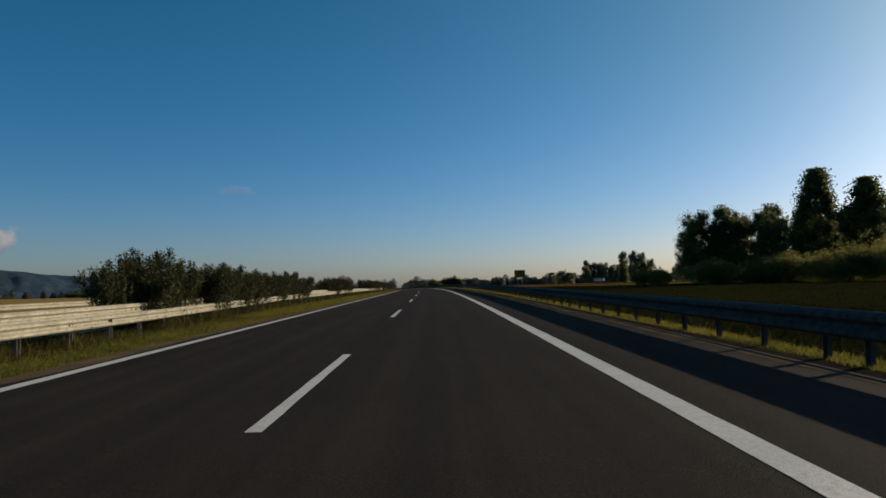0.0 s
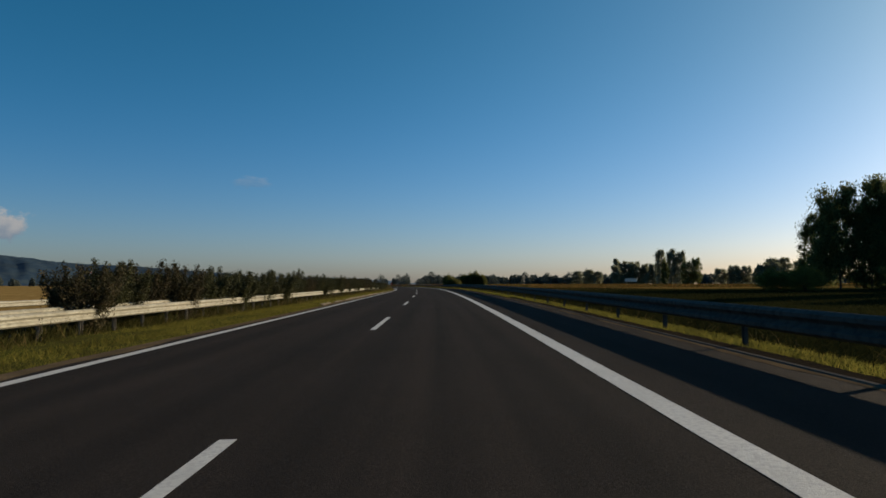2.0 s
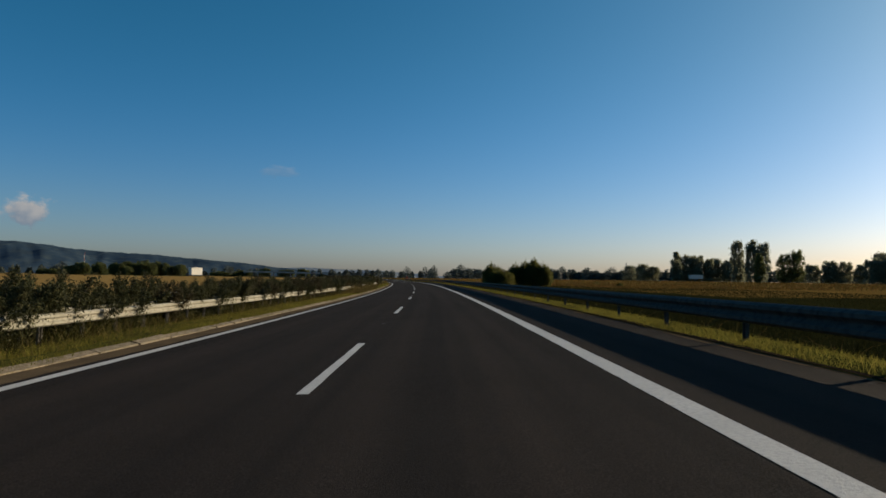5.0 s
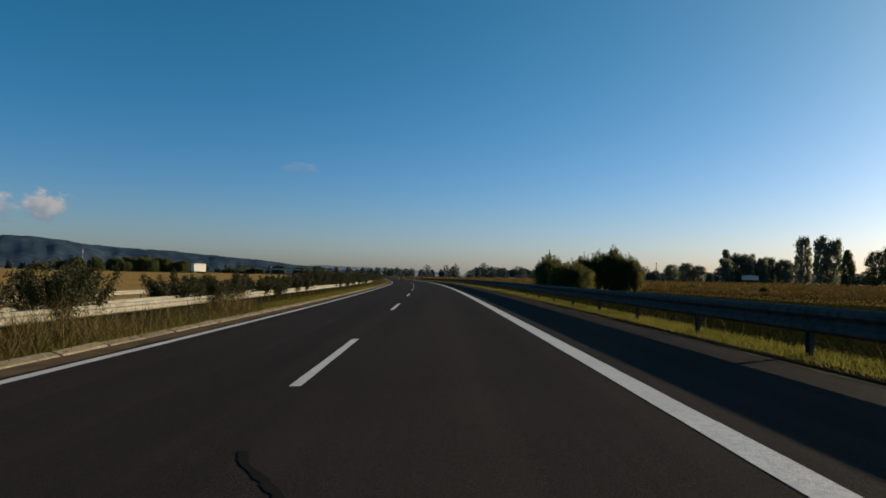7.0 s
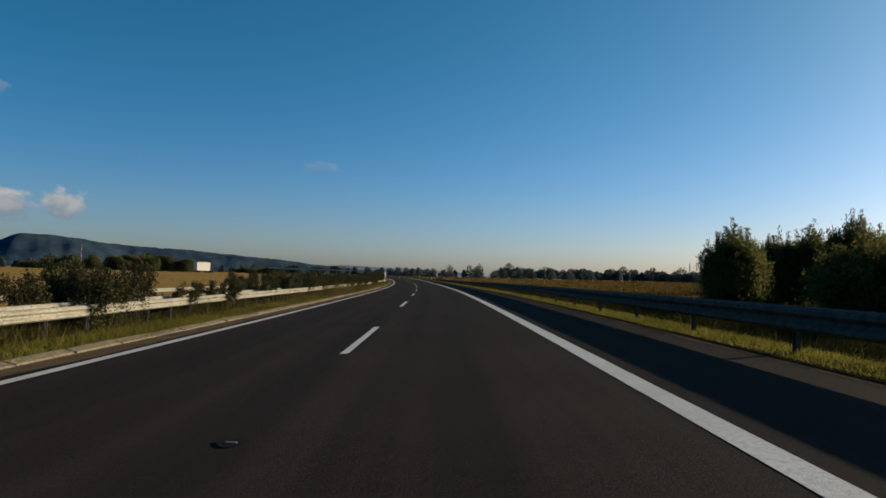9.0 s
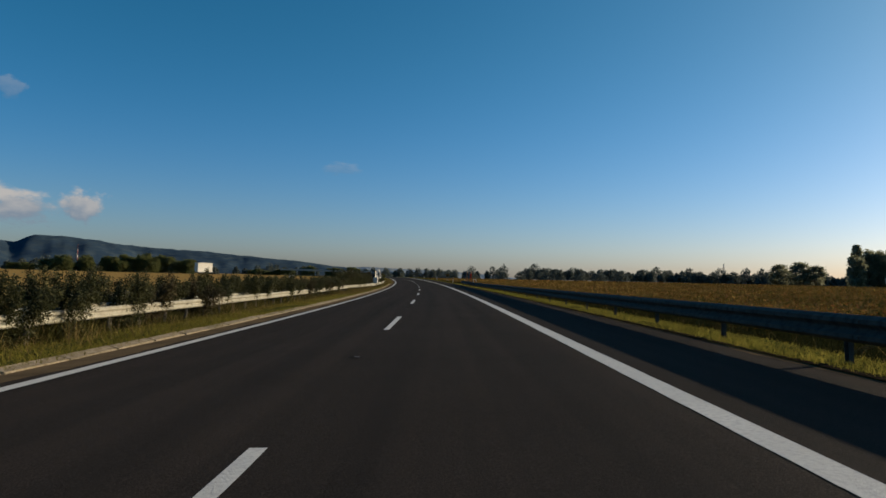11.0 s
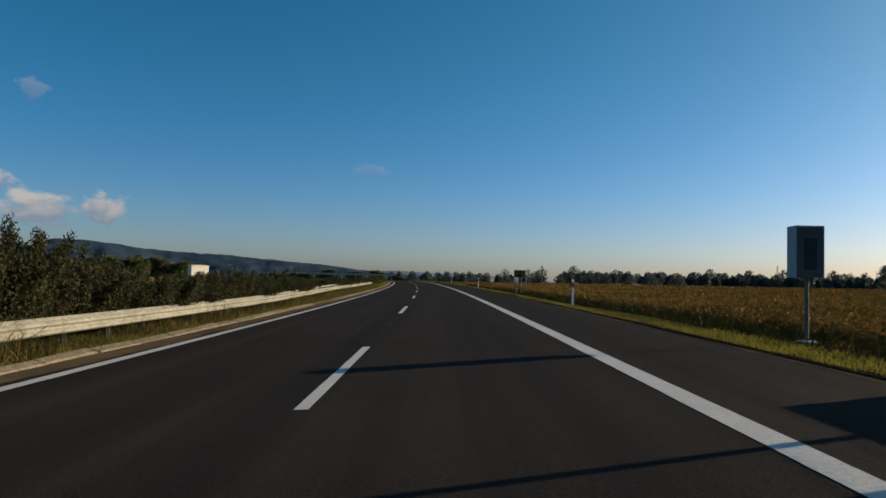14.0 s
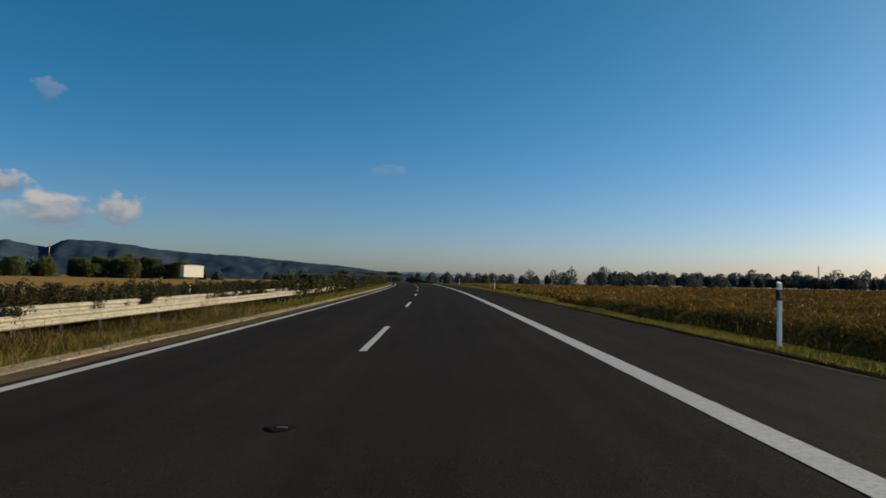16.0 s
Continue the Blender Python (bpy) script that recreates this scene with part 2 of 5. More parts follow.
# ---------------------------------------------------------------- materials
def material(name, base, dark=None, scale=1.0, fine=None, fine_scale=40.0, rough=0.8, metal=0.0, bump=0.0,
             bump_scale=60.0, island=0.0, through_light=0.0, stretch=(1, 1, 1), spec=0.2, mid=0.5, obj_random=0.0):
    """A node material: two colours mixed by a large noise, a fine grain, optional relief, per-piece variation."""
    m = bpy.data.materials.new(name)
    m.use_nodes = True
    nt = m.node_tree
    b = nt.nodes["Principled BSDF"]
    lk = nt.links.new
    tc = nt.nodes.new("ShaderNodeTexCoord")
    mp = nt.nodes.new("ShaderNodeMapping")
    mp.inputs["Scale"].default_value = stretch
    lk(tc.outputs["Object"], mp.inputs[0])
    n1 = nt.nodes.new("ShaderNodeTexNoise")
    n1.inputs["Scale"].default_value, n1.inputs["Detail"].default_value, n1.inputs["Roughness"].default_value = scale, 5.0, 0.6
    lk(mp.outputs[0], n1.inputs["Vector"])
    ramp = nt.nodes.new("ShaderNodeValToRGB")
    ramp.color_ramp.elements[0].position, ramp.color_ramp.elements[1].position = mid - 0.18, mid + 0.18
    ramp.color_ramp.elements[0].color = (*(dark or base), 1)
    ramp.color_ramp.elements[1].color = (*base, 1)
    lk(n1.outputs["Fac"], ramp.inputs[0])
    col = ramp.outputs[0]
    n2 = nt.nodes.new("ShaderNodeTexNoise")
    n2.inputs["Scale"].default_value, n2.inputs["Detail"].default_value = fine_scale, 3.0
    lk(mp.outputs[0], n2.inputs["Vector"])
    if fine:
        mx = nt.nodes.new("ShaderNodeMix")
        mx.data_type = "RGBA"
        r2 = nt.nodes.new("ShaderNodeValToRGB")
        r2.color_ramp.elements[0].position, r2.color_ramp.elements[1].position = 0.45, 0.65
        lk(n2.outputs["Fac"], r2.inputs[0])
        lk(r2.outputs[0], mx.inputs[0])
        lk(col, mx.inputs[6])
        mx.inputs[7].default_value = (*fine, 1)
        col = mx.outputs[2]
    if island or obj_random:
        hsv = nt.nodes.new("ShaderNodeHueSaturation")
        mr = nt.nodes.new("ShaderNodeMapRange")
        k = island or obj_random
        mr.inputs[3].default_value, mr.inputs[4].default_value = 1 - k, 1 + k
        if island:
            g = nt.nodes.new("ShaderNodeNewGeometry")
            lk(g.outputs["Random Per Island"], mr.inputs[0])
        else:
            g = nt.nodes.new("ShaderNodeObjectInfo")
            lk(g.outputs["Random"], mr.inputs[0])
        lk(mr.outputs[0], hsv.inputs["Value"])
        mh = nt.nodes.new("ShaderNodeMapRange")
        mh.inputs[3].default_value, mh.inputs[4].default_value = 0.5 + 0.06 * k, 0.5 - 0.06 * k
        lk(mr.outputs[0], mh.inputs[0])
        mh.inputs[1].default_value, mh.inputs[2].default_value = 1 - k, 1 + k
        lk(mh.outputs[0], hsv.inputs["Hue"])
        lk(col, hsv.inputs["Color"])
        col = hsv.outputs[0]
    lk(col, b.inputs["Base Color"])
    b.inputs["Roughness"].default_value = rough
    b.inputs["Metallic"].default_value = metal
    b.inputs["Specular IOR Level"].default_value = spec
    if bump:
        bp = nt.nodes.new("ShaderNodeBump")
        n3 = nt.nodes.new("ShaderNodeTexNoise")
        n3.inputs["Scale"].default_value, n3.inputs["Detail"].default_value = bump_scale, 4.0
        lk(mp.outputs[0], n3.inputs["Vector"])
        lk(n3.outputs["Fac"], bp.inputs["Height"])
        bp.inputs["Strength"].default_value, bp.inputs["Distance"].default_value = bump, 0.02
        lk(bp.outputs[0], b.inputs["Normal"])
    if through_light:
        tr = nt.nodes.new("ShaderNodeBsdfTranslucent")
        ms = nt.nodes.new("ShaderNodeMixShader")
        ms.inputs[0].default_value = through_light
        lk(col, tr.inputs[0])
        lk(b.outputs[0], ms.inputs[1])
        lk(tr.outputs[0], ms.inputs[2])
        lk(ms.outputs[0], nt.nodes["Material Output"].inputs[0])
    return m


def asphalt_material(name, base, dark, track):
    """Asphalt with stone grain, mottled patches and wheel tracks that run along the lanes (u is metres across, v along)."""
    m = material(name, base, dark, scale=0.35, fine=tuple(c * 1.6 for c in base), fine_scale=90, rough=0.9, bump=0.5, bump_scale=140, spec=0.02)
    nt = m.node_tree
    lk = nt.links.new
    b = nt.nodes["Principled BSDF"]
    src = b.inputs["Base Color"].links[0].from_socket
    uv = nt.nodes.new("ShaderNodeUVMap")
    mp = nt.nodes.new("ShaderNodeMapping")
    mp.inputs["Scale"].default_value = (1.1, 0.012, 1)
    lk(uv.outputs[0], mp.inputs[0])
    n = nt.nodes.new("ShaderNodeTexNoise")
    n.inputs["Scale"].default_value, n.inputs["Detail"].default_value = 1.6, 4
    lk(mp.outputs[0], n.inputs["Vector"])
    r = nt.nodes.new("ShaderNodeValToRGB")
    r.color_ramp.elements[0].position, r.color_ramp.elements[1].position = 0.35, 0.68
    r.color_ramp.elements[0].color, r.color_ramp.elements[1].color = (track, track, track, 1), (1.12, 1.06, 1.0, 1)
    lk(n.outputs["Fac"], r.inputs[0])
    mx = nt.nodes.new("ShaderNodeMix")
    mx.data_type, mx.blend_type = "RGBA", "MULTIPLY"
    mx.inputs[0].default_value = 1.0
    lk(src, mx.inputs[6])
    lk(r.outputs[0], mx.inputs[7])
    lk(mx.outputs[2], b.inputs["Base Color"])
    return m


M_ASPHALT = asphalt_material("asphalt", (0.0262, 0.0224, 0.0204), (0.0192, 0.0166, 0.0150), 0.74)
M_PAINT = material("road paint", (0.56, 0.54, 0.50), (0.46, 0.445, 0.41), 1.2, fine=(0.42, 0.40, 0.38), fine_scale=25, rough=0.6, bump=0.3)
M_SOIL_SHADE = material("dark soil and shaded sod edge", (0.026, 0.020, 0.014), (0.016, 0.013, 0.010), 2.0, fine=(0.036, 0.028, 0.020), fine_scale=25, rough=0.95, bump=0.8, bump_scale=30, spec=0.0)
# weeds seen from their unlit side: that shade is put into the green
M_WEED_SHADED = material("shaded ditch weeds", (0.036, 0.037, 0.012), (0.020, 0.021, 0.008), 0.7, rough=0.9, island=0.5, through_light=0.12, spec=0.0)
M_SEAL = material("bitumen seal", (0.011, 0.0105, 0.010), (0.016, 0.015, 0.014), 3.0, rough=0.92, spec=0.02)
M_CONCRETE = material("kerb concrete", (0.185, 0.145, 0.088), (0.095, 0.075, 0.046), 2.5, fine=(0.22, 0.18, 0.13), fine_scale=14, rough=0.9, bump=0.6, obj_random=0.10)
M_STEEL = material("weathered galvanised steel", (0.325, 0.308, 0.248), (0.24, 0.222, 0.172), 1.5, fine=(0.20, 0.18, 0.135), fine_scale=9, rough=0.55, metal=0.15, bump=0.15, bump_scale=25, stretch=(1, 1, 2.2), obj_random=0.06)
# darker copy of the steel, with the shade of an unlit face in its colour
M_STEEL_SHADED = material("galvanised steel in shade tone", (0.078, 0.070, 0.062), (0.052, 0.048, 0.043), 1.5, fine=(0.038, 0.036, 0.034), fine_scale=9, rough=0.8, spec=0.08, metal=0.0, bump=0.15, bump_scale=25)
M_POST = material("zinc post", (0.20, 0.18, 0.15), (0.10, 0.085, 0.07), 4.0, rough=0.75)
M_GRASS_GROUND = material("verge soil and grass", (0.052, 0.056, 0.012), (0.030, 0.028, 0.010), 0.9, fine=(0.062, 0.058, 0.016), fine_scale=12, rough=0.95, bump=0.3, bump_scale=20, spec=0.0)
M_STUBBLE = material("stubble field", (0.25, 0.155, 0.05), (0.18, 0.11, 0.036), 0.035, fine=(0.30, 0.20, 0.075), fine_scale=0.6, rough=0.95, bump=0.6, bump_scale=6, spec=0.0)
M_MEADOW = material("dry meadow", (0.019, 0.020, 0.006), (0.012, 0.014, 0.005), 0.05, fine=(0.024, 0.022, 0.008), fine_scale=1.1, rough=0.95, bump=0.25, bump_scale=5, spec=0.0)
M_MAIZE_GROUND = material("ripe maize canopy", (0.145, 0.085, 0.023), (0.068, 0.046, 0.014), 0.25, fine=(0.19, 0.115, 0.032), fine_scale=2.2, rough=0.95, bump=1.0, bump_scale=4, spec=0.0)
M_BLADE = material("grass blades", (0.185, 0.165, 0.034), (0.095, 0.088, 0.020), 0.9, rough=0.75, island=0.35, through_light=0.5, spec=0.0)
M_BLADE_DRY = material("dry weeds", (0.165, 0.125, 0.046), (0.070, 0.060, 0.022), 0.7, rough=0.85, island=0.5, through_light=0.2, spec=0.0)
M_MAIZE = material("ripe maize leaves", (0.30, 0.18, 0.048), (0.12, 0.082, 0.022), 0.25, rough=0.8, island=0.5, through_light=0.08, spec=0.0)
M_LEAF = material("shrub leaves", (0.060, 0.062, 0.024), (0.034, 0.036, 0.015), 0.8, rough=0.6, island=0.6, through_light=0.28, spec=0.08)
M_LEAF_BROWN = material("browning shrub leaves", (0.068, 0.056, 0.026), (0.038, 0.035, 0.018), 0.9, rough=0.7, island=0.6, through_light=0.25, spec=0.06)
M_WEED = material("dark green weeds", (0.068, 0.066, 0.018), (0.036, 0.034, 0.012), 0.7, rough=0.85, island=0.5, through_light=0.3, spec=0.0)
M_EDGING = material("pale edging concrete", (0.14, 0.12, 0.10), (0.085, 0.075, 0.065), 1.5, fine=(0.11, 0.095, 0.08), fine_scale=12, rough=0.95, bump=0.4, spec=0.0)
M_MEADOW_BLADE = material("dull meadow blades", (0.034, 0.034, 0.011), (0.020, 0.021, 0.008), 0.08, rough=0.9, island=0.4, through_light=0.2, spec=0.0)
M_DIRT = material("roadside grit and dirt", (0.150, 0.105, 0.062), (0.070, 0.052, 0.034), 1.4, fine=(0.10, 0.075, 0.045), fine_scale=30, rough=0.95, bump=0.7, bump_scale=40, spec=0.0)
M_LEAF_TREE = material("tree leaves", (0.125, 0.135, 0.048), (0.078, 0.090, 0.034), 0.2, rough=0.6, island=0.4, through_light=0.5, spec=0.08)
M_LEAF_WILLOW = material("willow leaves", (0.130, 0.126, 0.034), (0.078, 0.080, 0.024), 0.3, rough=0.6, island=0.4, through_light=0.6, spec=0.05)
M_LEAF_BUSH = material("yellow-green bush leaves", (0.20, 0.185, 0.048), (0.12, 0.115, 0.032), 0.3, rough=0.6, island=0.35, through_light=0.6, spec=0.06)
# these two leaf colours are greyed and lightened to imitate haze over distance
M_LEAF_HAZED = material("haze-greyed tree leaves", (0.22, 0.225, 0.15), (0.16, 0.165, 0.11), 0.1, rough=0.7, island=0.4, through_light=0.55, spec=0.08)
M_LEAF_FAR_HAZED = material("far woodland leaves in haze tone", (0.090, 0.104, 0.092), (0.070, 0.084, 0.076), 0.02, rough=0.8, island=0.3, through_light=0.25, spec=0.08)
M_BARK = material("bark", (0.075, 0.058, 0.042), (0.045, 0.036, 0.028), 3.0, rough=0.9, bump=0.6, bump_scale=12)
# hill colours carry the blue of the air in front of them
M_HILL = material("forested hillside in haze blue", (0.034, 0.058, 0.088), (0.022, 0.040, 0.064), 0.006, fine=(0.046, 0.066, 0.082), fine_scale=0.05, rough=1.0, bump=1.0, bump_scale=0.05, spec=0.0)
M_HILL_FAR = material("distant hillside in pale haze tone", (0.16, 0.20, 0.25), (0.12, 0.16, 0.21), 0.004, fine=(0.19, 0.21, 0.22), fine_scale=0.02, rough=1.0, spec=0.0)
M_WHITE = material("white painted metal", (0.62, 0.60, 0.55), (0.53, 0.51, 0.45), 1.2, fine=(0.47, 0.44, 0.37), fine_scale=6, rough=0.5)
M_GREY = material("grey painted metal", (0.33, 0.34, 0.35), (0.26, 0.27, 0.28), 2.0, rough=0.5)
M_DARK = material("dark grey metal", (0.035, 0.036, 0.040), (0.022, 0.023, 0.026), 3.0, rough=0.5)
M_GLASS_DARK = material("dark display glass", (0.012, 0.014, 0.018), (0.018, 0.020, 0.024), 2.0, rough=0.15, spec=0.5)
M_RED = material("red sign film", (0.55, 0.04, 0.03), (0.48, 0.035, 0.03), 3.0, rough=0.45)
M_ORANGE = material("orange painted steel", (0.55, 0.16, 0.035), (0.36, 0.10, 0.03), 2.5, fine=(0.22, 0.07, 0.03), fine_scale=8, rough=0.6)
M_BROWN = material("brown-yellow sign film", (0.25, 0.13, 0.022), (0.19, 0.096, 0.017), 2.0, fine=(0.19, 0.10, 0.02), fine_scale=9, rough=0.6)
M_MAST_RED = material("faded red mast paint", (0.36, 0.12, 0.10), (0.28, 0.10, 0.085), 2.0, rough=0.6)
M_ALU = material("aluminium", (0.55, 0.56, 0.57), (0.45, 0.46, 0.47), 2.0, rough=0.4, metal=0.7)
M_PLASTIC = material("white plastic", (0.80, 0.80, 0.78), (0.70, 0.70, 0.67), 3.0, rough=0.5)
# dark grey that holds the shade of backs turned from the sun
M_SIGN_BACK = material("shaded sign back", (0.10, 0.10, 0.10), (0.07, 0.07, 0.07), 3.0, rough=0.6)
M_BLACK = material("black reflector band", (0.02, 0.02, 0.02), (0.03, 0.03, 0.03), 4.0, rough=0.4)
M_BRIDGE = material("bridge concrete", (0.40, 0.38, 0.35), (0.30, 0.29, 0.27), 0.3, rough=0.9, bump=0.3)
M_ROOF = material("roof sheet", (0.30, 0.31, 0.32), (0.22, 0.23, 0.24), 0.5, rough=0.6)


# ---------------------------------------------------------------- builders
def mesh_from(name, verts, faces, mats, uv=None, smooth=False, slots=None):
    me = bpy.data.meshes.new(name)
    me.from_pydata(np.asarray(verts, float).reshape(-1, 3).tolist(), [], [tuple(f) for f in np.asarray(faces).tolist()] if isinstance(faces, np.ndarray) else faces)
    for m in (mats if isinstance(mats, (list, tuple)) else [mats]):
        me.materials.append(m)
    if slots is not None:
        me.polygons.foreach_set("material_index", np.asarray(slots, np.int32))
    if uv is not None:
        layer = me.uv_layers.new(name="UVMap")
        idx = np.empty(len(me.loops), np.int32)
        me.loops.foreach_get("vertex_index", idx)
        layer.data.foreach_set("uv", np.asarray(uv, np.float32)[idx].ravel())
    if smooth:
        me.polygons.foreach_set("use_smooth", np.ones(len(me.polygons), bool))
    me.update()
    return me


def grid_faces(rows, cols):
    i, j = np.meshgrid(np.arange(rows - 1), np.arange(cols - 1), indexing="ij")
    a = (i * cols + j).ravel()
    return np.stack([a, a + 1, a + cols + 1, a + cols], -1)


def ribbon(name, s_values, cols, mat):
    """A sheet along the road with the given (d, z) section, with metres across and along as its UV."""
    s_values = np.asarray(s_values, float)
    d = np.array([c[0] for c in cols], float)
    z = np.array([c[1] for c in cols], float)
    v = rd(s_values[:, None], d[None, :], z[None, :]).reshape(-1, 3)
    uv = np.stack(np.broadcast_arrays(d[None, :], s_values[:, None]), -1).reshape(-1, 2)
    return new(name, mesh_from(name, v, grid_faces(len(s_values), len(d)), mat, uv))


def part(name, bm, mat, parent, label=""):
    """Links a bmesh, or a mesh, as one object under a thing or a part."""
    if isinstance(bm, bmesh.types.BMesh):
        me = bpy.data.meshes.new(name)
        bm.to_mesh(me)
        bm.free()
        me.materials.append(mat)
    else:
        me = bm
    ob = new(name, me)
    ob.parent = parent
    if label:
        ob["label"] = label
    return ob


def box(bm, x0, y0, z0, x1, y1, z1, bevel=0.0):
    r = bmesh.ops.create_cube(bm, size=1.0)
    vs = r["verts"]
    for v in vs:
        v.co = Vector(((x0 + x1) / 2 + v.co.x * (x1 - x0), (y0 + y1) / 2 + v.co.y * (y1 - y0), (z0 + z1) / 2 + v.co.z * (z1 - z0)))
    if bevel:
        es = list({e for v in vs for e in v.link_edges})
        bmesh.ops.bevel(bm, geom=es, offset=bevel, segments=2, affect="EDGES", profile=0.5)
    return bm


def tube(bm, a, b, r0, r1=None, n=10):
    a, b = Vector(a), Vector(b)
    r1 = r0 if r1 is None else r1
    m = Matrix.Translation((a + b) / 2) @ (b - a).to_track_quat("Z", "Y").to_matrix().to_4x4()
    bmesh.ops.create_cone(bm, cap_ends=True, segments=n, radius1=r0, radius2=r1, depth=(b - a).length, matrix=m)
    return bm


def thing(name, m, label, category, group="", kind=""):
    ob = new(name)
    ob.empty_display_size = 0.2
    ob.matrix_world = m
    return tagged(ob, label, category, group, kind)


def leaf_quads(rng, centres, size, droop=0.0, up=None, slim=0.5, tri=False):
    """Diamond or three-cornered leaves of random turn at the given places."""
    n = len(centres)
    a = rng.normal(size=(n, 3))
    if up is not None:
        a = a * 0.55 + np.asarray(up)
    a[:, 2] -= droop
    a /= np.linalg.norm(a, axis=1)[:, None]
    b = np.cross(a, rng.normal(size=(n, 3)))
    b /= np.linalg.norm(b, axis=1)[:, None]
    ln = (size * rng.uniform(0.6, 1.4, n))[:, None]
    w = ln * slim
    c = np.asarray(centres)
    if tri:
        return np.stack([c - a * ln * 0.5 - b * w * 0.5, c - a * ln * 0.5 + b * w * 0.5, c + a * ln * 0.6], 1).reshape(-1, 3), np.arange(3 * n).reshape(n, 3)
    v = np.stack([c - a * ln * 0.5, c + b * w * 0.5 - a * ln * 0.05, c + a * ln * 0.5, c - b * w * 0.5 - a * ln * 0.05], 1).reshape(-1, 3)
    f = np.arange(4 * n).reshape(n, 4)
    return v, f


def blades(rng, base, height, width, lean=0.3, simple=False):
    """Grass blades: a narrow bent triangle pair at each base place."""
    n = len(base)
    ang = rng.uniform(0, 2 * np.pi, n)
    side = np.stack([np.cos(ang), np.sin(ang), np.zeros(n)], -1)
    h = (height * rng.uniform(0.45, 1.25, n))[:, None]
    off = rng.normal(size=(n, 3)) * lean
    off[:, 2] = 0
    w = (width * rng.uniform(0.6, 1.3, n))[:, None]
    mid = base + off * h * 0.35 + np.array([0, 0, 0.6]) * h
    tip = base + off * h + np.array([0, 0, 1.0]) * h
    if simple:
        v = np.stack([base - side * w / 2, base + side * w / 2, tip], 1).reshape(-1, 3)
        return v, (np.arange(n)[:, None] * 3 + np.array([[0, 1, 2]])).tolist()
    v = np.stack([base - side * w / 2, base + side * w / 2, mid + side * w * 0.4, tip, mid - side * w * 0.4], 1).reshape(-1, 3)
    k = np.arange(n)[:, None] * 5
    f = (k + np.array([[0, 1, 2, 3, 4]])).tolist()
    return v, f

# ---------------------------------------------------------------- ground, one sheet to the horizon
def build_ground():
    rng = np.random.default_rng(3)
    d_in = np.array([-60, -40, -28, -22, -19, -17.5, -16.4, -15.6, -11, -7.5, -7.3, -7.1, -6.4, -5.4, -4.9, -4.5, -4.3, 0, 5.5, 5.66, 6.0, 6.5, 7.1, 7.7, 8.6, 9.6, 12, 16, 24, 38, 60.0])
    s_all = np.concatenate([[-88], GS[1:]])
    core = rd(s_all[:, None], d_in[None, :], lift(d_in)[None, :])
    bump = rng.normal(size=core.shape[:2]) * 0.035
    bump[:, (d_in > -4.6) & (d_in < 5.7)] = 0
    bump[:, (d_in > -16) & (d_in < -7.2)] = 0
    core[..., 2] += bump
    out_l, out_r = [120, 250, 500, 900, 1500, 2400, 3800], [120, 220, 360, 560, 800, 1200, 2000, 3200]
    dl, dr = np.array([-math.cos(0.25), -math.sin(0.25), 0]), np.array([math.cos(0.25), math.sin(0.25), 0])
    left = [core[:, 0] + dl * (w - 60) + np.array([0, 0, 1]) * (lift(-w) - lift(-60)) for w in out_l[::-1]]
    right = [core[:, -1] + dr * (w - 60) + np.array([0, 0, 1]) * (lift(w) - lift(60)) for w in out_r]
    grid = np.stack(left + list(core.transpose(1, 0, 2)) + right, 1)
    ahead = np.array([-math.sin(0.45), math.cos(0.45), 0])
    first, last = grid[0], grid[-1]
    pre = [first - np.array([0, 1, 0]) * k for k in (3000, 900, 200)]
    post = [last + ahead * k for k in (150, 500, 1200, 2600)]
    grid = np.concatenate([np.stack(pre), grid, np.stack(post)], 0)
    rows, cols = grid.shape[:2]
    dcol = np.concatenate([[-w for w in out_l[::-1]], d_in, out_r])
    s_row = np.concatenate([[-90] * 3, s_all, [1700] * 4])
    f = grid_faces(rows, cols)
    fi, fj = np.divmod(np.arange(len(f)), cols - 1)
    dm, sm = (dcol[fj] + dcol[fj + 1]) / 2, s_row[fi]
    slot = np.zeros(len(f), int)
    slot[dm < -19] = 1
    slot[(dm < -60) & (sm < 60)] = 1
    slot[dm < -600] = 2
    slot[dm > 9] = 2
    slot[(dm > 38) & (sm > 240)] = 3
    slot[(dm > 9.6) & (sm > 372)] = 3
    slot[dm > 600] = 2
    ground = new("ground", mesh_from("ground", grid.reshape(-1, 3), f, [M_GRASS_GROUND, M_STUBBLE, M_MEADOW, M_MAIZE_GROUND], slots=slot, smooth=True))
    tagged(ground, "grassy verges and stubble fields of a flat plain", "ground", kind="structure")


build_ground()

# ---------------------------------------------------------------- carriageways and markings
road = ribbon("road", GS, [(-4.0, -0.25), (-3.98, 0), (-2.0, 0), (0, 0), (2.0, 0), (4.0, 0), (5.60, 0), (5.64, -0.25)], M_ASPHALT)
tagged(road, "dark grey asphalt carriageway with two lanes and a hard shoulder", "road", kind="structure")
road_far = ribbon("road_opposite", GS, [(-15.3, -0.25), (-15.25, 0.0), (-11, 0.0), (-7.4, 0.0), (-7.35, -0.25)], M_ASPHALT)
tagged(road_far, "asphalt carriageway for oncoming traffic beyond the median", "road", kind="structure")


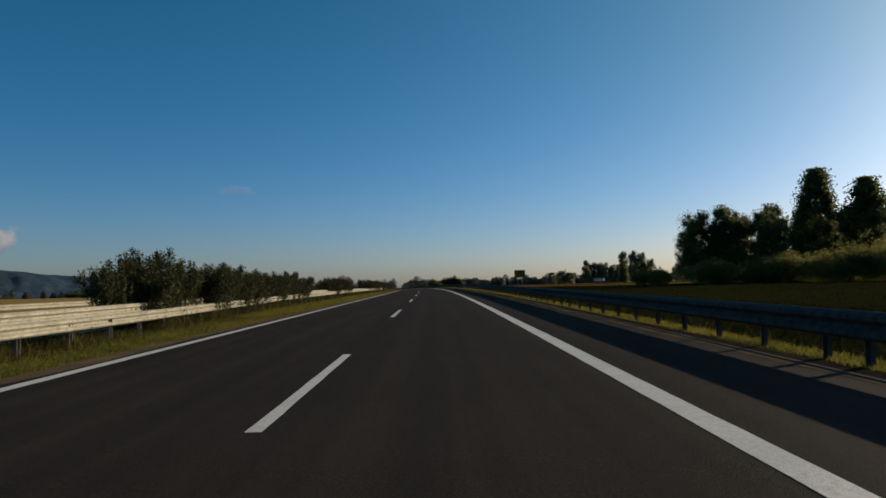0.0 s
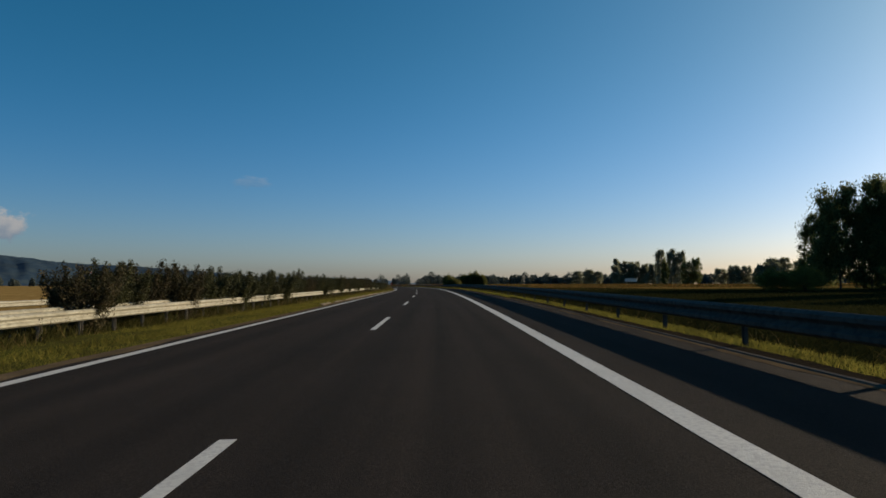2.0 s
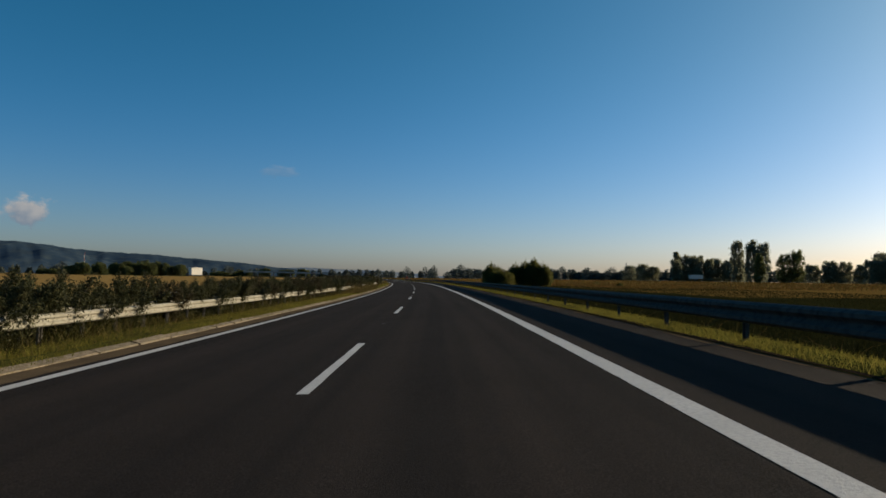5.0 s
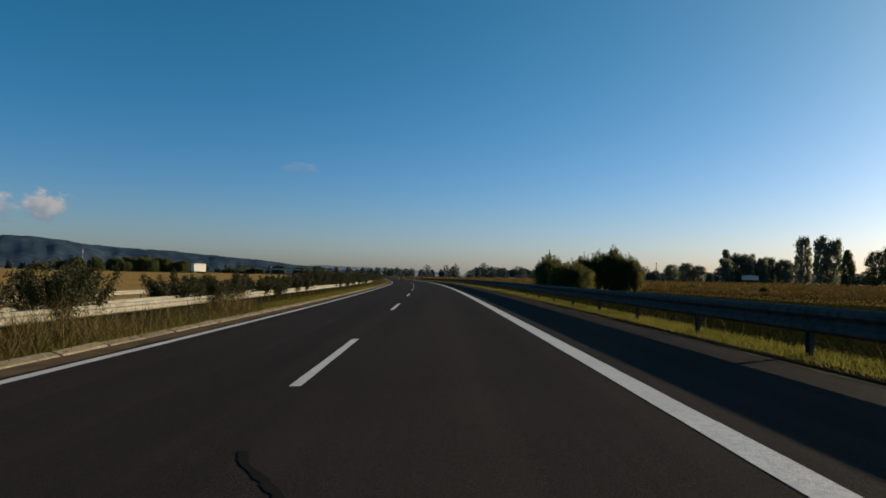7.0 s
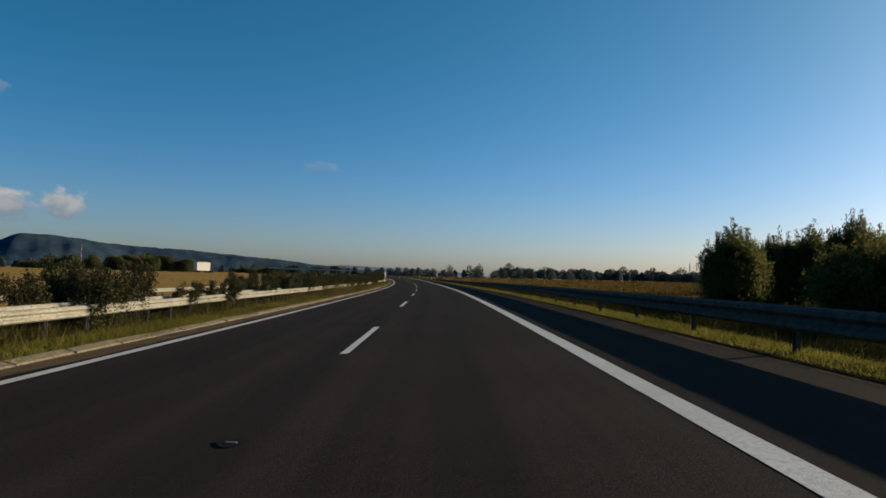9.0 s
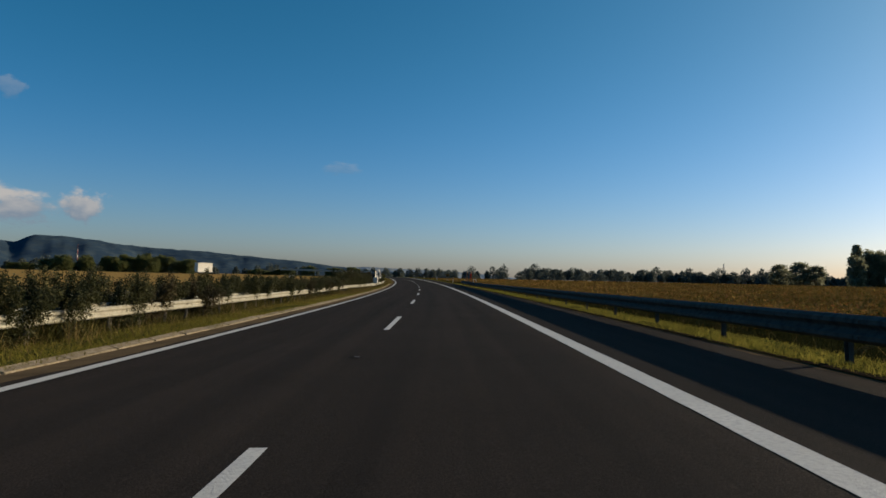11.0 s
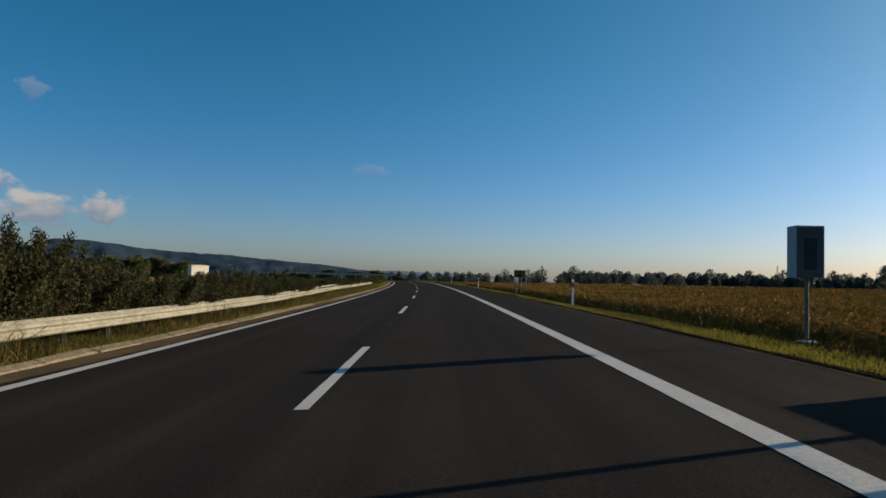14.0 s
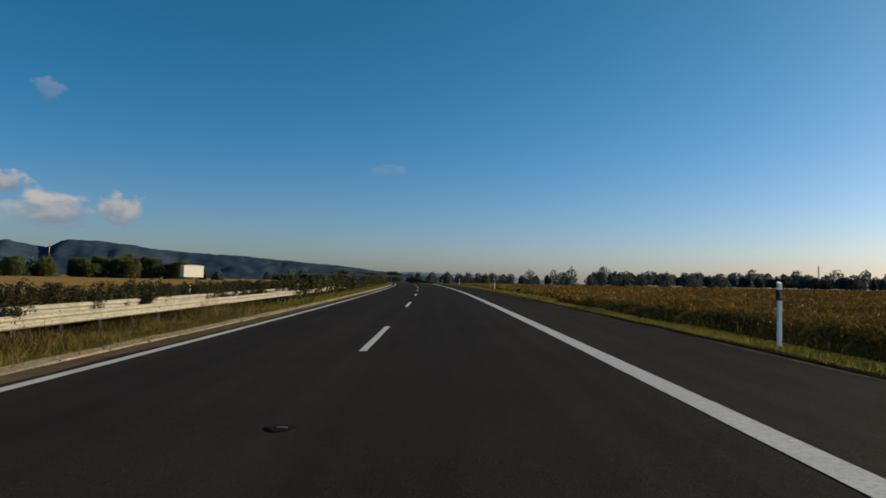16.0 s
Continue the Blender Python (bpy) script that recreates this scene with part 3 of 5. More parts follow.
def paint_line(name, d, w, s_values, seed, parent, z=0.004):
    """A painted strip with slightly ragged edges, lying on the asphalt."""
    rng = np.random.default_rng(seed)
    s_values = np.asarray(s_values, float)
    a = d - w / 2 + rng.normal(size=len(s_values)) * 0.002
    b = d + w / 2 + rng.normal(size=len(s_values)) * 0.002
    v = np.stack([rd(s_values, a, z), rd(s_values, b, z)], 1).reshape(-1, 3)
    ob = new(name, mesh_from(name, v, grid_faces(len(s_values), 2), M_PAINT))
    ob.parent = parent
    return ob


LINE_S = np.sort(np.concatenate([GS[:-1], np.arange(-10, 560, 0.5) + 0.01]))
paint_line("edge_line", -3.36, 0.20, LINE_S, 1, road)
paint_line("edge_line", 3.395, 0.24, LINE_S, 2, road)
paint_line("edge_line", -7.8, 0.2, GS[:-1], 3, road_far)


def grit_strip(d0, d1, s0, s1, seed, mat=M_DIRT, z=0.003, name="grit"):
    """Dirt, bare soil and the shaded sod edge along the verge, with one ragged edge."""
    rng = np.random.default_rng(seed)
    s = np.arange(s0, s1, 0.25)
    rag = np.convolve(rng.normal(size=len(s) + 8), np.ones(9) / 4, "valid") * 0.05
    v = np.stack([rd(s, d0, z), rd(s, d1 + rag, z)], 1).reshape(-1, 3)
    ob = new(name, mesh_from(name, v, grid_faces(len(s), 2), mat))
    ob.parent = road


grit_strip(-3.975, -3.62, -10, 97, 5)
grit_strip(-4.14, -3.60, 97, 545, 7)
grit_strip(5.595, 5.50, -10, 545, 6)
grit_strip(5.68, 5.96, -12, 101, 8, M_SOIL_SHADE, 0.016, "soil")
# thin soil line, also painted dark for the shadow along the sod edge
grit_strip(5.60, 5.74, 101, 545, 9, M_SOIL_SHADE, 0.016, "soil")
edging = ribbon("edging", np.arange(-12, 101, 3.0), [(5.635, -0.05), (5.64, 0.014), (5.685, 0.018), (5.69, -0.08)], M_EDGING)
tagged(edging, "pale concrete edging strip along the hard shoulder", "edging", kind="structure")
MODULE, PHASE = 15.678, -1.099
for k in range(-4, 66):
    s0 = PHASE + k * MODULE
    paint_line("lane_dash", 0.085, 0.125, np.linspace(s0, s0 + MODULE / 3, 9), 100 + k, road)


def seal_line(s0, d0, s1, d1, w, seed):
    """A wandering bitumen seal over a crack."""
    rng = np.random.default_rng(seed)
    n = 26
    u = np.linspace(0, 1, n)
    s = s0 + (s1 - s0) * u
    d = d0 + (d1 - d0) * u
    wob = np.cumsum(rng.normal(size=n)) * 0.008
    wob -= np.linspace(wob[0], wob[-1], n)
    along = abs(s1 - s0) > abs(d1 - d0)
    half = w * (0.6 + 0.5 * rng.random(n)) / 2
    p = (rd(s, d + wob - half, 0.004), rd(s, d + wob + half, 0.004)) if along else (rd(s + wob + half, d, 0.004), rd(s + wob - half, d, 0.004))
    v = np.stack(p, 1).reshape(-1, 3)
    ob = new("crack_seal", mesh_from("crack_seal", v, grid_faces(n, 2), M_SEAL))
    ob.parent = road


for args in ((13.5, -0.12, 20.0, -0.02, 0.12, 1), (33.2, 2.6, 33.6, 5.2, 0.10, 2), (84.5, -0.9, 84.2, 0.1, 0.09, 3), (103.4, 0.20, 107.0, 0.10, 0.14, 4),
             (214.2, 0.05, 215.6, 0.0, 0.07, 5), (391.6, 0.05, 391.0, 2.8, 0.04, 7), (231.5, 0.3, 230.2, 0.9, 0.08, 8), (482.5, -0.9, 482.4, 0.0, 0.05, 9)):
    seal_line(*args)


def road_stud():
    """A small white road stud in a worn bitumen patch."""
    stud = thing("road_stud", at_road(118, 0.08), "grey road stud set in a black bitumen patch", "road stud", "studs along the lane line")
    bm = bmesh.new()
    ring = [bm.verts.new((0.10 * math.cos(a) * (1 + 0.2 * math.sin(3 * a)), 0.12 * math.sin(a), 0.005)) for a in np.linspace(0, 2 * math.pi, 14, endpoint=False)]
    bm.faces.new(ring)
    part("patch", bm, M_SEAL, stud)
    part("stud_body", box(bmesh.new(), -0.04, -0.02, 0.0, 0.04, 0.02, 0.012, 0.005), M_SIGN_BACK, stud)
    return stud


first_stud = road_stud()
for k in range(6, 62):
    s = PHASE + (k + 0.664) * MODULE
    if k == 6:
        first_stud.matrix_world = at_road(s, 0.08, 0.001)
    else:
        copy_thing(first_stud, at_road(s, 0.08, 0.001))

# ---------------------------------------------------------------- median guardrail, both faces, and the outer one of the far carriageway
PANEL = 3.9


def beam_mesh(name, length, height, depth, mat, bolts=True):
    """A two-wave guardrail panel that runs along +y, its face towards +x, with lap edge and bolt heads."""
    prof = [(0.0, 0.0), (0.35, 0.03), (1.0, 0.14), (1.0, 0.30), (0.25, 0.43), (0.1, 0.5), (0.25, 0.57), (1.0, 0.70), (1.0, 0.86), (0.35, 0.97), (0.0, 1.0)]
    front = [(depth * a, height * b) for a, b in prof]
    rear = [(x - 0.006, z) for x, z in front]
    loop = front + rear[::-1]
    n = len(loop)
    ys = [-0.12, 0.0, 0.004, length]
    v, f = [], []
    for k, y in enumerate(ys):
        off = -0.007 if k < 2 else 0.0
        v += [(x + off, y, z) for x, z in loop]
    for k in range(len(ys) - 1):
        for i in range(n):
            j = (i + 1) % n
            f.append((k * n + i, k * n + j, (k + 1) * n + j, (k + 1) * n + i))
    f.append(tuple(range(n))[::-1])
    f.append(tuple(range((len(ys) - 1) * n, len(ys) * n)))
    if bolts:
        for y, zf in [(0.1, 0.22), (0.1, 0.78), (length * 0.5, 0.5), (length * 0.25, 0.5), (length * 0.75, 0.5), (0.16, 0.5)]:
            c = len(v)
            x = depth * (0.12 if zf == 0.5 else 1.0)
            r = 0.011
            v += [(x, y - r, height * zf - r), (x, y + r, height * zf - r), (x, y + r, height * zf + r), (x, y - r, height * zf + r)]
            v += [(x + 0.014, a * r * 0.7 + y, height * zf + b * r * 0.7) for a, b in ((-1, -1), (1, -1), (1, 1), (-1, 1))]
            f += [(c + 4, c + 5, c + 6, c + 7)] + [(c + i, c + (i + 1) % 4, c + 4 + (i + 1) % 4, c + 4 + i) for i in range(4)]
    return mesh_from(name, v, f, mat)


def c_post_mesh(name, height, mat, flip=1):
    """A folded steel guardrail post of C section."""
    sec = [(0, -0.05), (0.055, -0.05), (0.055, -0.042), (0.008, -0.042), (0.008, 0.042), (0.055, 0.042), (0.055, 0.05), (0, 0.05)]
    sec = [(x * flip, y) for x, y in sec]
    n = len(sec)
    v = [(x, y, -0.25) for x, y in sec] + [(x, y, height) for x, y in sec]
    f = [(i, (i + 1) % n, n + (i + 1) % n, n + i) for i in range(n)] + [tuple(range(n, 2 * n))]
    return mesh_from(name, v, f, mat)


def along_pose(s, length, d, z, d_end=None, z_end=None):
    """The pose of a straight piece that starts at s and follows the road for its length."""
    a, b = Vector(rd(s, d, z)), Vector(rd(s + length, d if d_end is None else d_end, z if z_end is None else z_end))
    y = (b - a).normalized()
    x = y.cross(Vector((0, 0, 1))).normalized()
    up = x.cross(y)
    m = Matrix((x, y, up)).transposed().to_4x4()
    m.translation = a
    return m


def guardrail(label, s0, s1, rows, post_gap, post_d, post_mesh, post_z=0.0, post_s0=None, rise=None, sink=0.0, close=()):
    """A guardrail thing with its panels and posts as parts. rows: (part name, d, z, mesh, turned)."""
    rail = thing("guardrail", Matrix.Translation(Vector(rd(s0, post_d(s0) if callable(post_d) else post_d))), label, "guardrail")
    inv = rail.matrix_world.inverted()
    for pname, d, z, me, turned in rows:
        s = s0
        while s < s1:
            ob = new(pname, me)
            ob.parent = rail
            zz = z + (rise(s, pname) if rise else 0)
            d0, d1 = (d(s), d(s + PANEL)) if callable(d) else (d, d)
            m = along_pose(s, PANEL, d0, zz, d1, zz if not rise else z + rise(s + PANEL, pname))
            if turned:
                m = m @ Matrix.Translation((0, PANEL, 0)) @ pose(0, 0, 0, 0, 0, 180)
            ob.matrix_parent_inverse = inv
            ob.matrix_basis = m
            s += PANEL
    start = s0 if post_s0 is None else post_s0
    places = list(np.arange(start, s1, post_gap))
    for a, b, gap in close:                      # stretches with posts set closer
        places = [s for s in places if not a <= s <= b] + list(np.arange(a, b, gap))
    for s in sorted(map(float, places)):
        ob = new("post", post_mesh)
        ob.parent = rail
        ob.matrix_parent_inverse = inv
        ob.matrix_basis = at_road(s, post_d(s) if callable(post_d) else post_d, post_z + (min(0.0, rise(s, "front_beam") - sink) if rise else 0.0)) @ pose(0, 0, 0, 0, math.sin(s * 7.3) * 2.0, math.sin(s * 3.1) * 4)
    return rail


ME_BEAM = beam_mesh("beam_panel", PANEL, 0.245, 0.05, M_STEEL)
ME_TOP = beam_mesh("top_panel", PANEL, 0.25, 0.05, M_STEEL)
ME_POST = c_post_mesh("post", 0.6, M_POST)
# right rail: its road side faces away from the sun, painted dark for that
ME_BEAM_R = beam_mesh("beam_panel_shaded", PANEL, 0.325, 0.08, M_STEEL_SHADED)
ME_POST_R = c_post_mesh("post_shaded", 0.58, M_STEEL_SHADED, -1)


def median_rise(s, pname):
    """The median's own level: its rails stand lower at the cabinets."""
    front = float(np.interp(s, [10, 40, 405, 424, 458, 484], [0.33, 0.375, 0.375, 0.265, 0.265, 0.34]))
    rear = float(np.interp(s, [10, 40, 70, 405, 424, 458, 484], [0.49, 0.50, 0.43, 0.43, 0.27, 0.28, 0.47]))
    return rear if pname == "rear_beam" else front


def rear_d(s):
    return float(rail_d(s)) - 0.5


def front_d(s):
    return float(rail_d(s))


def median_post_d(s):
    return float(rail_d(s)) - 0.05


guardrail("cream weathered steel guardrail along the median", -40, 760, [("front_beam", front_d, 0.0, ME_BEAM, False), ("rear_beam", rear_d, 0.0, ME_TOP, False)], 1.53, median_post_d, ME_POST, post_s0=-7.5, rise=median_rise, sink=0.40)
guardrail("cream steel guardrail on the outer edge of the far carriageway", -60, 452, [("beam", -15.6, 0.42, ME_BEAM, False)], 7.8, -15.66, ME_POST)
guardrail("grey steel guardrail beside the hard shoulder, shade in its colour", -61, 435, [("beam", 6.07, 0.292, ME_BEAM_R, True)], 3.55, 6.13, ME_POST_R, post_s0=-59.16, rise=lambda s, n: float(np.interp(s, [330, 405, 430, 440], [0.0, -0.10, -0.11, -0.07])), close=((2.0, 34.0, 1.55), (404.0, 437.0, 1.36)))


# ---------------------------------------------------------------- trees and shrubs
def limb_mesh(rng, spread, height, count, trunk_r, trunk_h):
    """A tapered trunk with forking limbs, as one mesh."""
    bm = bmesh.new()
    top = Vector((rng.normal() * 0.1, rng.normal() * 0.1, trunk_h))
    tube(bm, (0, 0, -0.3), top, trunk_r, trunk_r * 0.7, 7)
    for k in range(count):
        a = 2 * math.pi * (k / count + rng.uniform(-0.1, 0.1))
        mid = top + Vector((math.cos(a) * spread * 0.45, math.sin(a) * spread * 0.45, (height - trunk_h) * rng.uniform(0.3, 0.5)))
        end = top + Vector((math.cos(a) * spread * rng.uniform(0.5, 0.9), math.sin(a) * spread * rng.uniform(0.5, 0.9), (height - trunk_h) * rng.uniform(0.6, 0.95)))
        tube(bm, top - Vector((0, 0, trunk_h * 0.15)), mid, trunk_r * 0.5, trunk_r * 0.25, 5)
        tube(bm, mid, end, trunk_r * 0.25, trunk_r * 0.06, 4)
    return bm


def crown_points(rng, kind, n):
    """Leaf places of a crown of unit height and unit width, in clumps with gaps."""
    if kind == "poplar":
        m = 64
        z = rng.uniform(0.06, 0.97, m)
        rad = 0.40 * np.sin(np.clip(z * 1.05, 0, 1) * np.pi) ** 0.6 * (1.1 - 0.55 * z)
        a = rng.uniform(0, 2 * np.pi, m)
        q = rad * np.sqrt(rng.uniform(0.15, 1, m))
        cen = np.stack([q * np.cos(a), q * np.sin(a), z], -1)
        size = rng.uniform(0.05, 0.12, m)
        shape = np.array([1.2, 1.2, 0.8])
    elif kind == "willow":
        m, c = 150, 90
        a = rng.uniform(0, 2 * np.pi, m)
        q = 0.46 * np.sqrt(rng.uniform(0, 1, m))
        top = np.clip((1.06 - 1.0 * q) * rng.uniform(0.84, 1.0, m), 0.3, 1.0)
        top[np.argmin(q)] = 1.0
        lean = rng.normal(size=(m, 2)) * 0.05
        n1 = int(n * 0.5)
        k = rng.choice(m, n1, p=top / top.sum())
        u = rng.uniform(0.3, 1.0, n1)
        side = rng.normal(size=(n1, 2)) * (0.11 * (1.05 - u) + 0.009)[:, None]
        foot = np.stack([np.cos(a) * q, np.sin(a) * q], -1)
        xy = foot[k] * (0.6 + 0.4 * np.sqrt(u))[:, None] + lean[k] * u[:, None] + side
        shoots = np.concatenate([xy, (top[k] * u)[:, None]], 1)
        uc = rng.uniform(0.03, 0.70, c)
        ac = rng.uniform(0, 2 * np.pi, c)
        qc = 0.42 * np.sqrt(np.clip(1 - (uc - 0.38) ** 2 * 4.5, 0.05, 1)) * np.sqrt(rng.uniform(0.1, 1, c))
        mid = np.stack([qc * np.cos(ac), qc * np.sin(ac), uc], -1)
        fill = mid[rng.integers(0, c, n - n1)] + rng.normal(size=(n - n1, 3)) * np.array([0.036, 0.036, 0.05])
        fill[:, 2] = np.clip(fill[:, 2], 0.01, 1.0)
        return np.concatenate([shoots, fill])
    else:
        m = 130
        a = rng.uniform(0, 2 * np.pi, m)
        z = rng.uniform(0.07, 0.93, m)
        rad = 0.46 * np.sqrt(np.clip(1 - ((z - 0.46) / 0.56) ** 2, 0.02, 1))
        q = rad * np.sqrt(rng.uniform(0.1, 1, m))
        cen = np.stack([q * np.cos(a), q * np.sin(a), z], -1)
        size = rng.uniform(0.07, 0.15, m)
        shape = np.array([1.0, 1.0, 0.62])
    pick = rng.choice(m, n, p=size ** 2 / np.sum(size ** 2))
    dirs = rng.normal(size=(n, 3))
    dirs /= np.linalg.norm(dirs, axis=1)[:, None]
    rr = np.clip(np.abs(rng.normal(size=n)) * 0.75, 0, 1.7)
    p = cen[pick] + dirs * (rr * size[pick])[:, None] * shape
    p[:, 2] = np.clip(p[:, 2], 0.02, 1.0)
    return p


def make_tree(kind, variant, height, width, leaves, leaf, mat, label, category):
    rng = np.random.default_rng(variant * 17 + len(kind))
    tree = thing("tree", Matrix.Identity(4), label, category, "")
    low = {"poplar": 0.10, "willow": 0.05, "broad": 0.22}[kind]
    part("trunk", limb_mesh(rng, width * 0.45, height * 0.9, 7 if kind != "poplar" else 5, max(0.06, height * 0.017), height * low), M_BARK, tree)
    p = crown_points(rng, kind, leaves) * np.array([width, width, height])
    v, f = leaf_quads(rng, p, leaf, up=(0, 0, 0.9) if kind == "willow" else None, slim=0.42 if kind == "willow" else 0.8, tri=True)
    part("crown", mesh_from("crown", v, f, mat), mat, tree)
    return tree


TREES = [
    (95.4, 209.3, 24.9, 29.4, 'broad'),
    (109.6, 210.4, 25.4, 24.2, 'broad'),
    (90.0, 216.9, 19.7, 15.0, 'broad'),
    (111.2, 193.7, 18.8, 18.1, 'broad'),
    (124.2, 194.2, 20.3, 21.5, 'broad'),
    (131.3, 189.7, 18.0, 21.5, 'broad'),
    (102.4, 172.3, 31.1, 16.2, 'poplar'),
    (110.5, 161.5, 27.4, 18.3, 'poplar'),
    (64.6, 146.3, 7.7, 14.4, 'willow'),
    (75.9, 135.5, 8.3, 18.7, 'willow'),
    (81.4, 126.6, 9.0, 18.1, 'willow'),
    (73.8, 147.7, 5.2, 11.3, 'willow'),
    (84.4, 118.9, 9.2, 13.8, 'willow'),
    (61.5, 188.4, 6.1, 8.2, 'willow'),
    (64.1, 181.5, 6.7, 6.8, 'willow'),
    (166.3, 895.9, 23.9, 35.4, 'broad'),
    (190.7, 856.4, 35.0, 14.3, 'poplar'),
    (206.8, 872.2, 33.5, 28.3, 'broad'),
    (222.2, 877.5, 33.5, 25.9, 'broad'),
    (240.3, 881.5, 30.9, 26.2, 'broad'),
    (253.4, 876.4, 28.5, 23.3, 'broad'),
    (211.4, 720.5, 39.7, 27.0, 'broad'),
    (161.6, 578.2, 22.0, 7.8, 'poplar'),
    (188.2, 598.4, 24.4, 15.4, 'broad'),
    (278.1, 662.4, 24.8, 22.0, 'broad'),
    (299.2, 673.7, 29.9, 33.1, 'broad'),
    (278.5, 707.0, 23.0, 26.7, 'broad'),
    (263.4, 714.2, 23.5, 21.3, 'broad'),
    (31.6, 371.7, 2.9, 3.2, 'willow'),
    (29.7, 330.4, 2.9, 1.8, 'willow'),
    (1.2, 321.5, 5.9, 6.3, 'willow'),
    (-0.8, 334.6, 7.5, 4.6, 'willow'),
    (1.0, 336.2, 6.8, 2.6, 'willow'),
    (5.6, 341.0, 8.0, 4.3, 'willow'),
    (8.1, 342.1, 8.5, 4.5, 'willow'),
    (10.3, 342.3, 9.2, 5.1, 'willow'),
    (12.8, 343.3, 8.0, 4.7, 'willow'),
    (-428.6, 850.8, 11.5, 29.2, 'broad'),
    (-415.8, 872.2, 11.1, 29.6, 'broad'),
    (-399.3, 895.0, 11.2, 30.0, 'broad'),
    (-379.6, 907.0, 16.5, 30.0, 'broad'),
    (-372.2, 922.8, 18.4, 24.3, 'broad'),
    (-355.0, 932.2, 15.3, 21.9, 'broad'),
    (-445.8, 837.8, 7.1, 29.2, 'broad'),
    (-420.8, 853.9, 14.4, 23.3, 'broad'),
    (-414.4, 873.0, 15.3, 23.8, 'broad'),
    (-406.7, 892.7, 15.0, 24.2, 'broad'),
    (-394.6, 902.2, 16.9, 24.2, 'broad'),
    (-386.3, 920.9, 19.2, 24.6, 'broad'),
    (-386.7, 1347.5, 18.4, 22.5, 'broad'),
    (-349.7, 1359.1, 16.3, 30.0, 'broad'),
    (-339.3, 1432.3, 19.3, 28.5, 'broad'),
    (-457.1, 1321.7, 10.8, 45.0, 'broad'),
    (-445.7, 1398.4, 13.7, 39.6, 'broad'),
]
PROTO = {}
count = {"broad": 0, "poplar": 0, "willow": 0}
LABELS = {"broad": ("broad dark green deciduous tree at the field edge", "tree", M_LEAF_TREE),
          "poplar": ("tall slender poplar above the lower trees", "tree", M_LEAF_TREE),
          "willow": ("bushy olive green willow with upright shoots", "tree", M_LEAF_WILLOW)}
SINGLE = []
for n, (x, y, ztop, w, kind) in enumerate(TREES):
    crowns = 1 if kind != "broad" or w < 14 else 2 if w < 22 else 3
    for k in range(crowns):
        off = (k - (crowns - 1) / 2) * w / crowns
        SINGLE.append((x + off * 0.9, y - off * 0.4 + 3.0 * math.sin(n + 2.0 * k), ztop - (0.0 if k == crowns // 2 else 1.2 + 1.2 * math.sin(n * 1.7 + k)), w / crowns * 1.25 if crowns > 1 else w, kind))
for x, y, ztop, w, kind in SINGLE:
    dist = min(math.hypot(x - float(rd(s, 0)[0]), y - float(rd(s, 0)[1])) for s in range(0, 500, 20))
    tier = 0 if dist < 60 else 1 if dist < 300 else 2
    count[kind] += 1
    side = x > 0
    key = (kind, tier, count[kind] % 3, side)
    j = int(np.argmin((R_X - x) ** 2 + (R_Y - y) ** 2))
    d = (x - R_X[j]) * math.cos(R_PHI[j]) + (y - R_Y[j]) * math.sin(R_PHI[j])
    zg = float(R_Z[j] + R_E[j] * max(-15, min(9, d)) + lift(d)) - 0.1
    h = max(1.5, ztop - zg) * (1.07 if tier == 1 and kind == "broad" else 1.0)
    if key not in PROTO:
        unit = {0: (7.0, 5.0, 62000, 0.15), 1: (20.0, 17.0, 40000, 0.40), 2: (20.0, 16.0, 9000, 0.85)}[tier]
        if kind == "poplar":
            unit = (unit[0], unit[1] * 0.7, unit[2], unit[3])
        lab, cat, mt = LABELS[kind]
        if kind == "willow" and tier == 1:
            lab, mt = "yellow-green bushy willow in front of the dark trees", M_LEAF_BUSH
        # far trees on the right get the leaves with haze in their colour
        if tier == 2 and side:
            mt = M_LEAF_HAZED
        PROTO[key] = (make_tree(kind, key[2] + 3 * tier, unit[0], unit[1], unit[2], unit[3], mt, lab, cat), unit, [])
    tree, unit, used = PROTO[key]
    m = pose(x, y, zg, 0, 0, (count[kind] * 77) % 360)
    t = tree if not used else copy_thing(tree, m)
    used.append(1)
    t.matrix_basis = m @ Matrix.Diagonal((w / unit[1], w / unit[1], h / unit[0], 1))


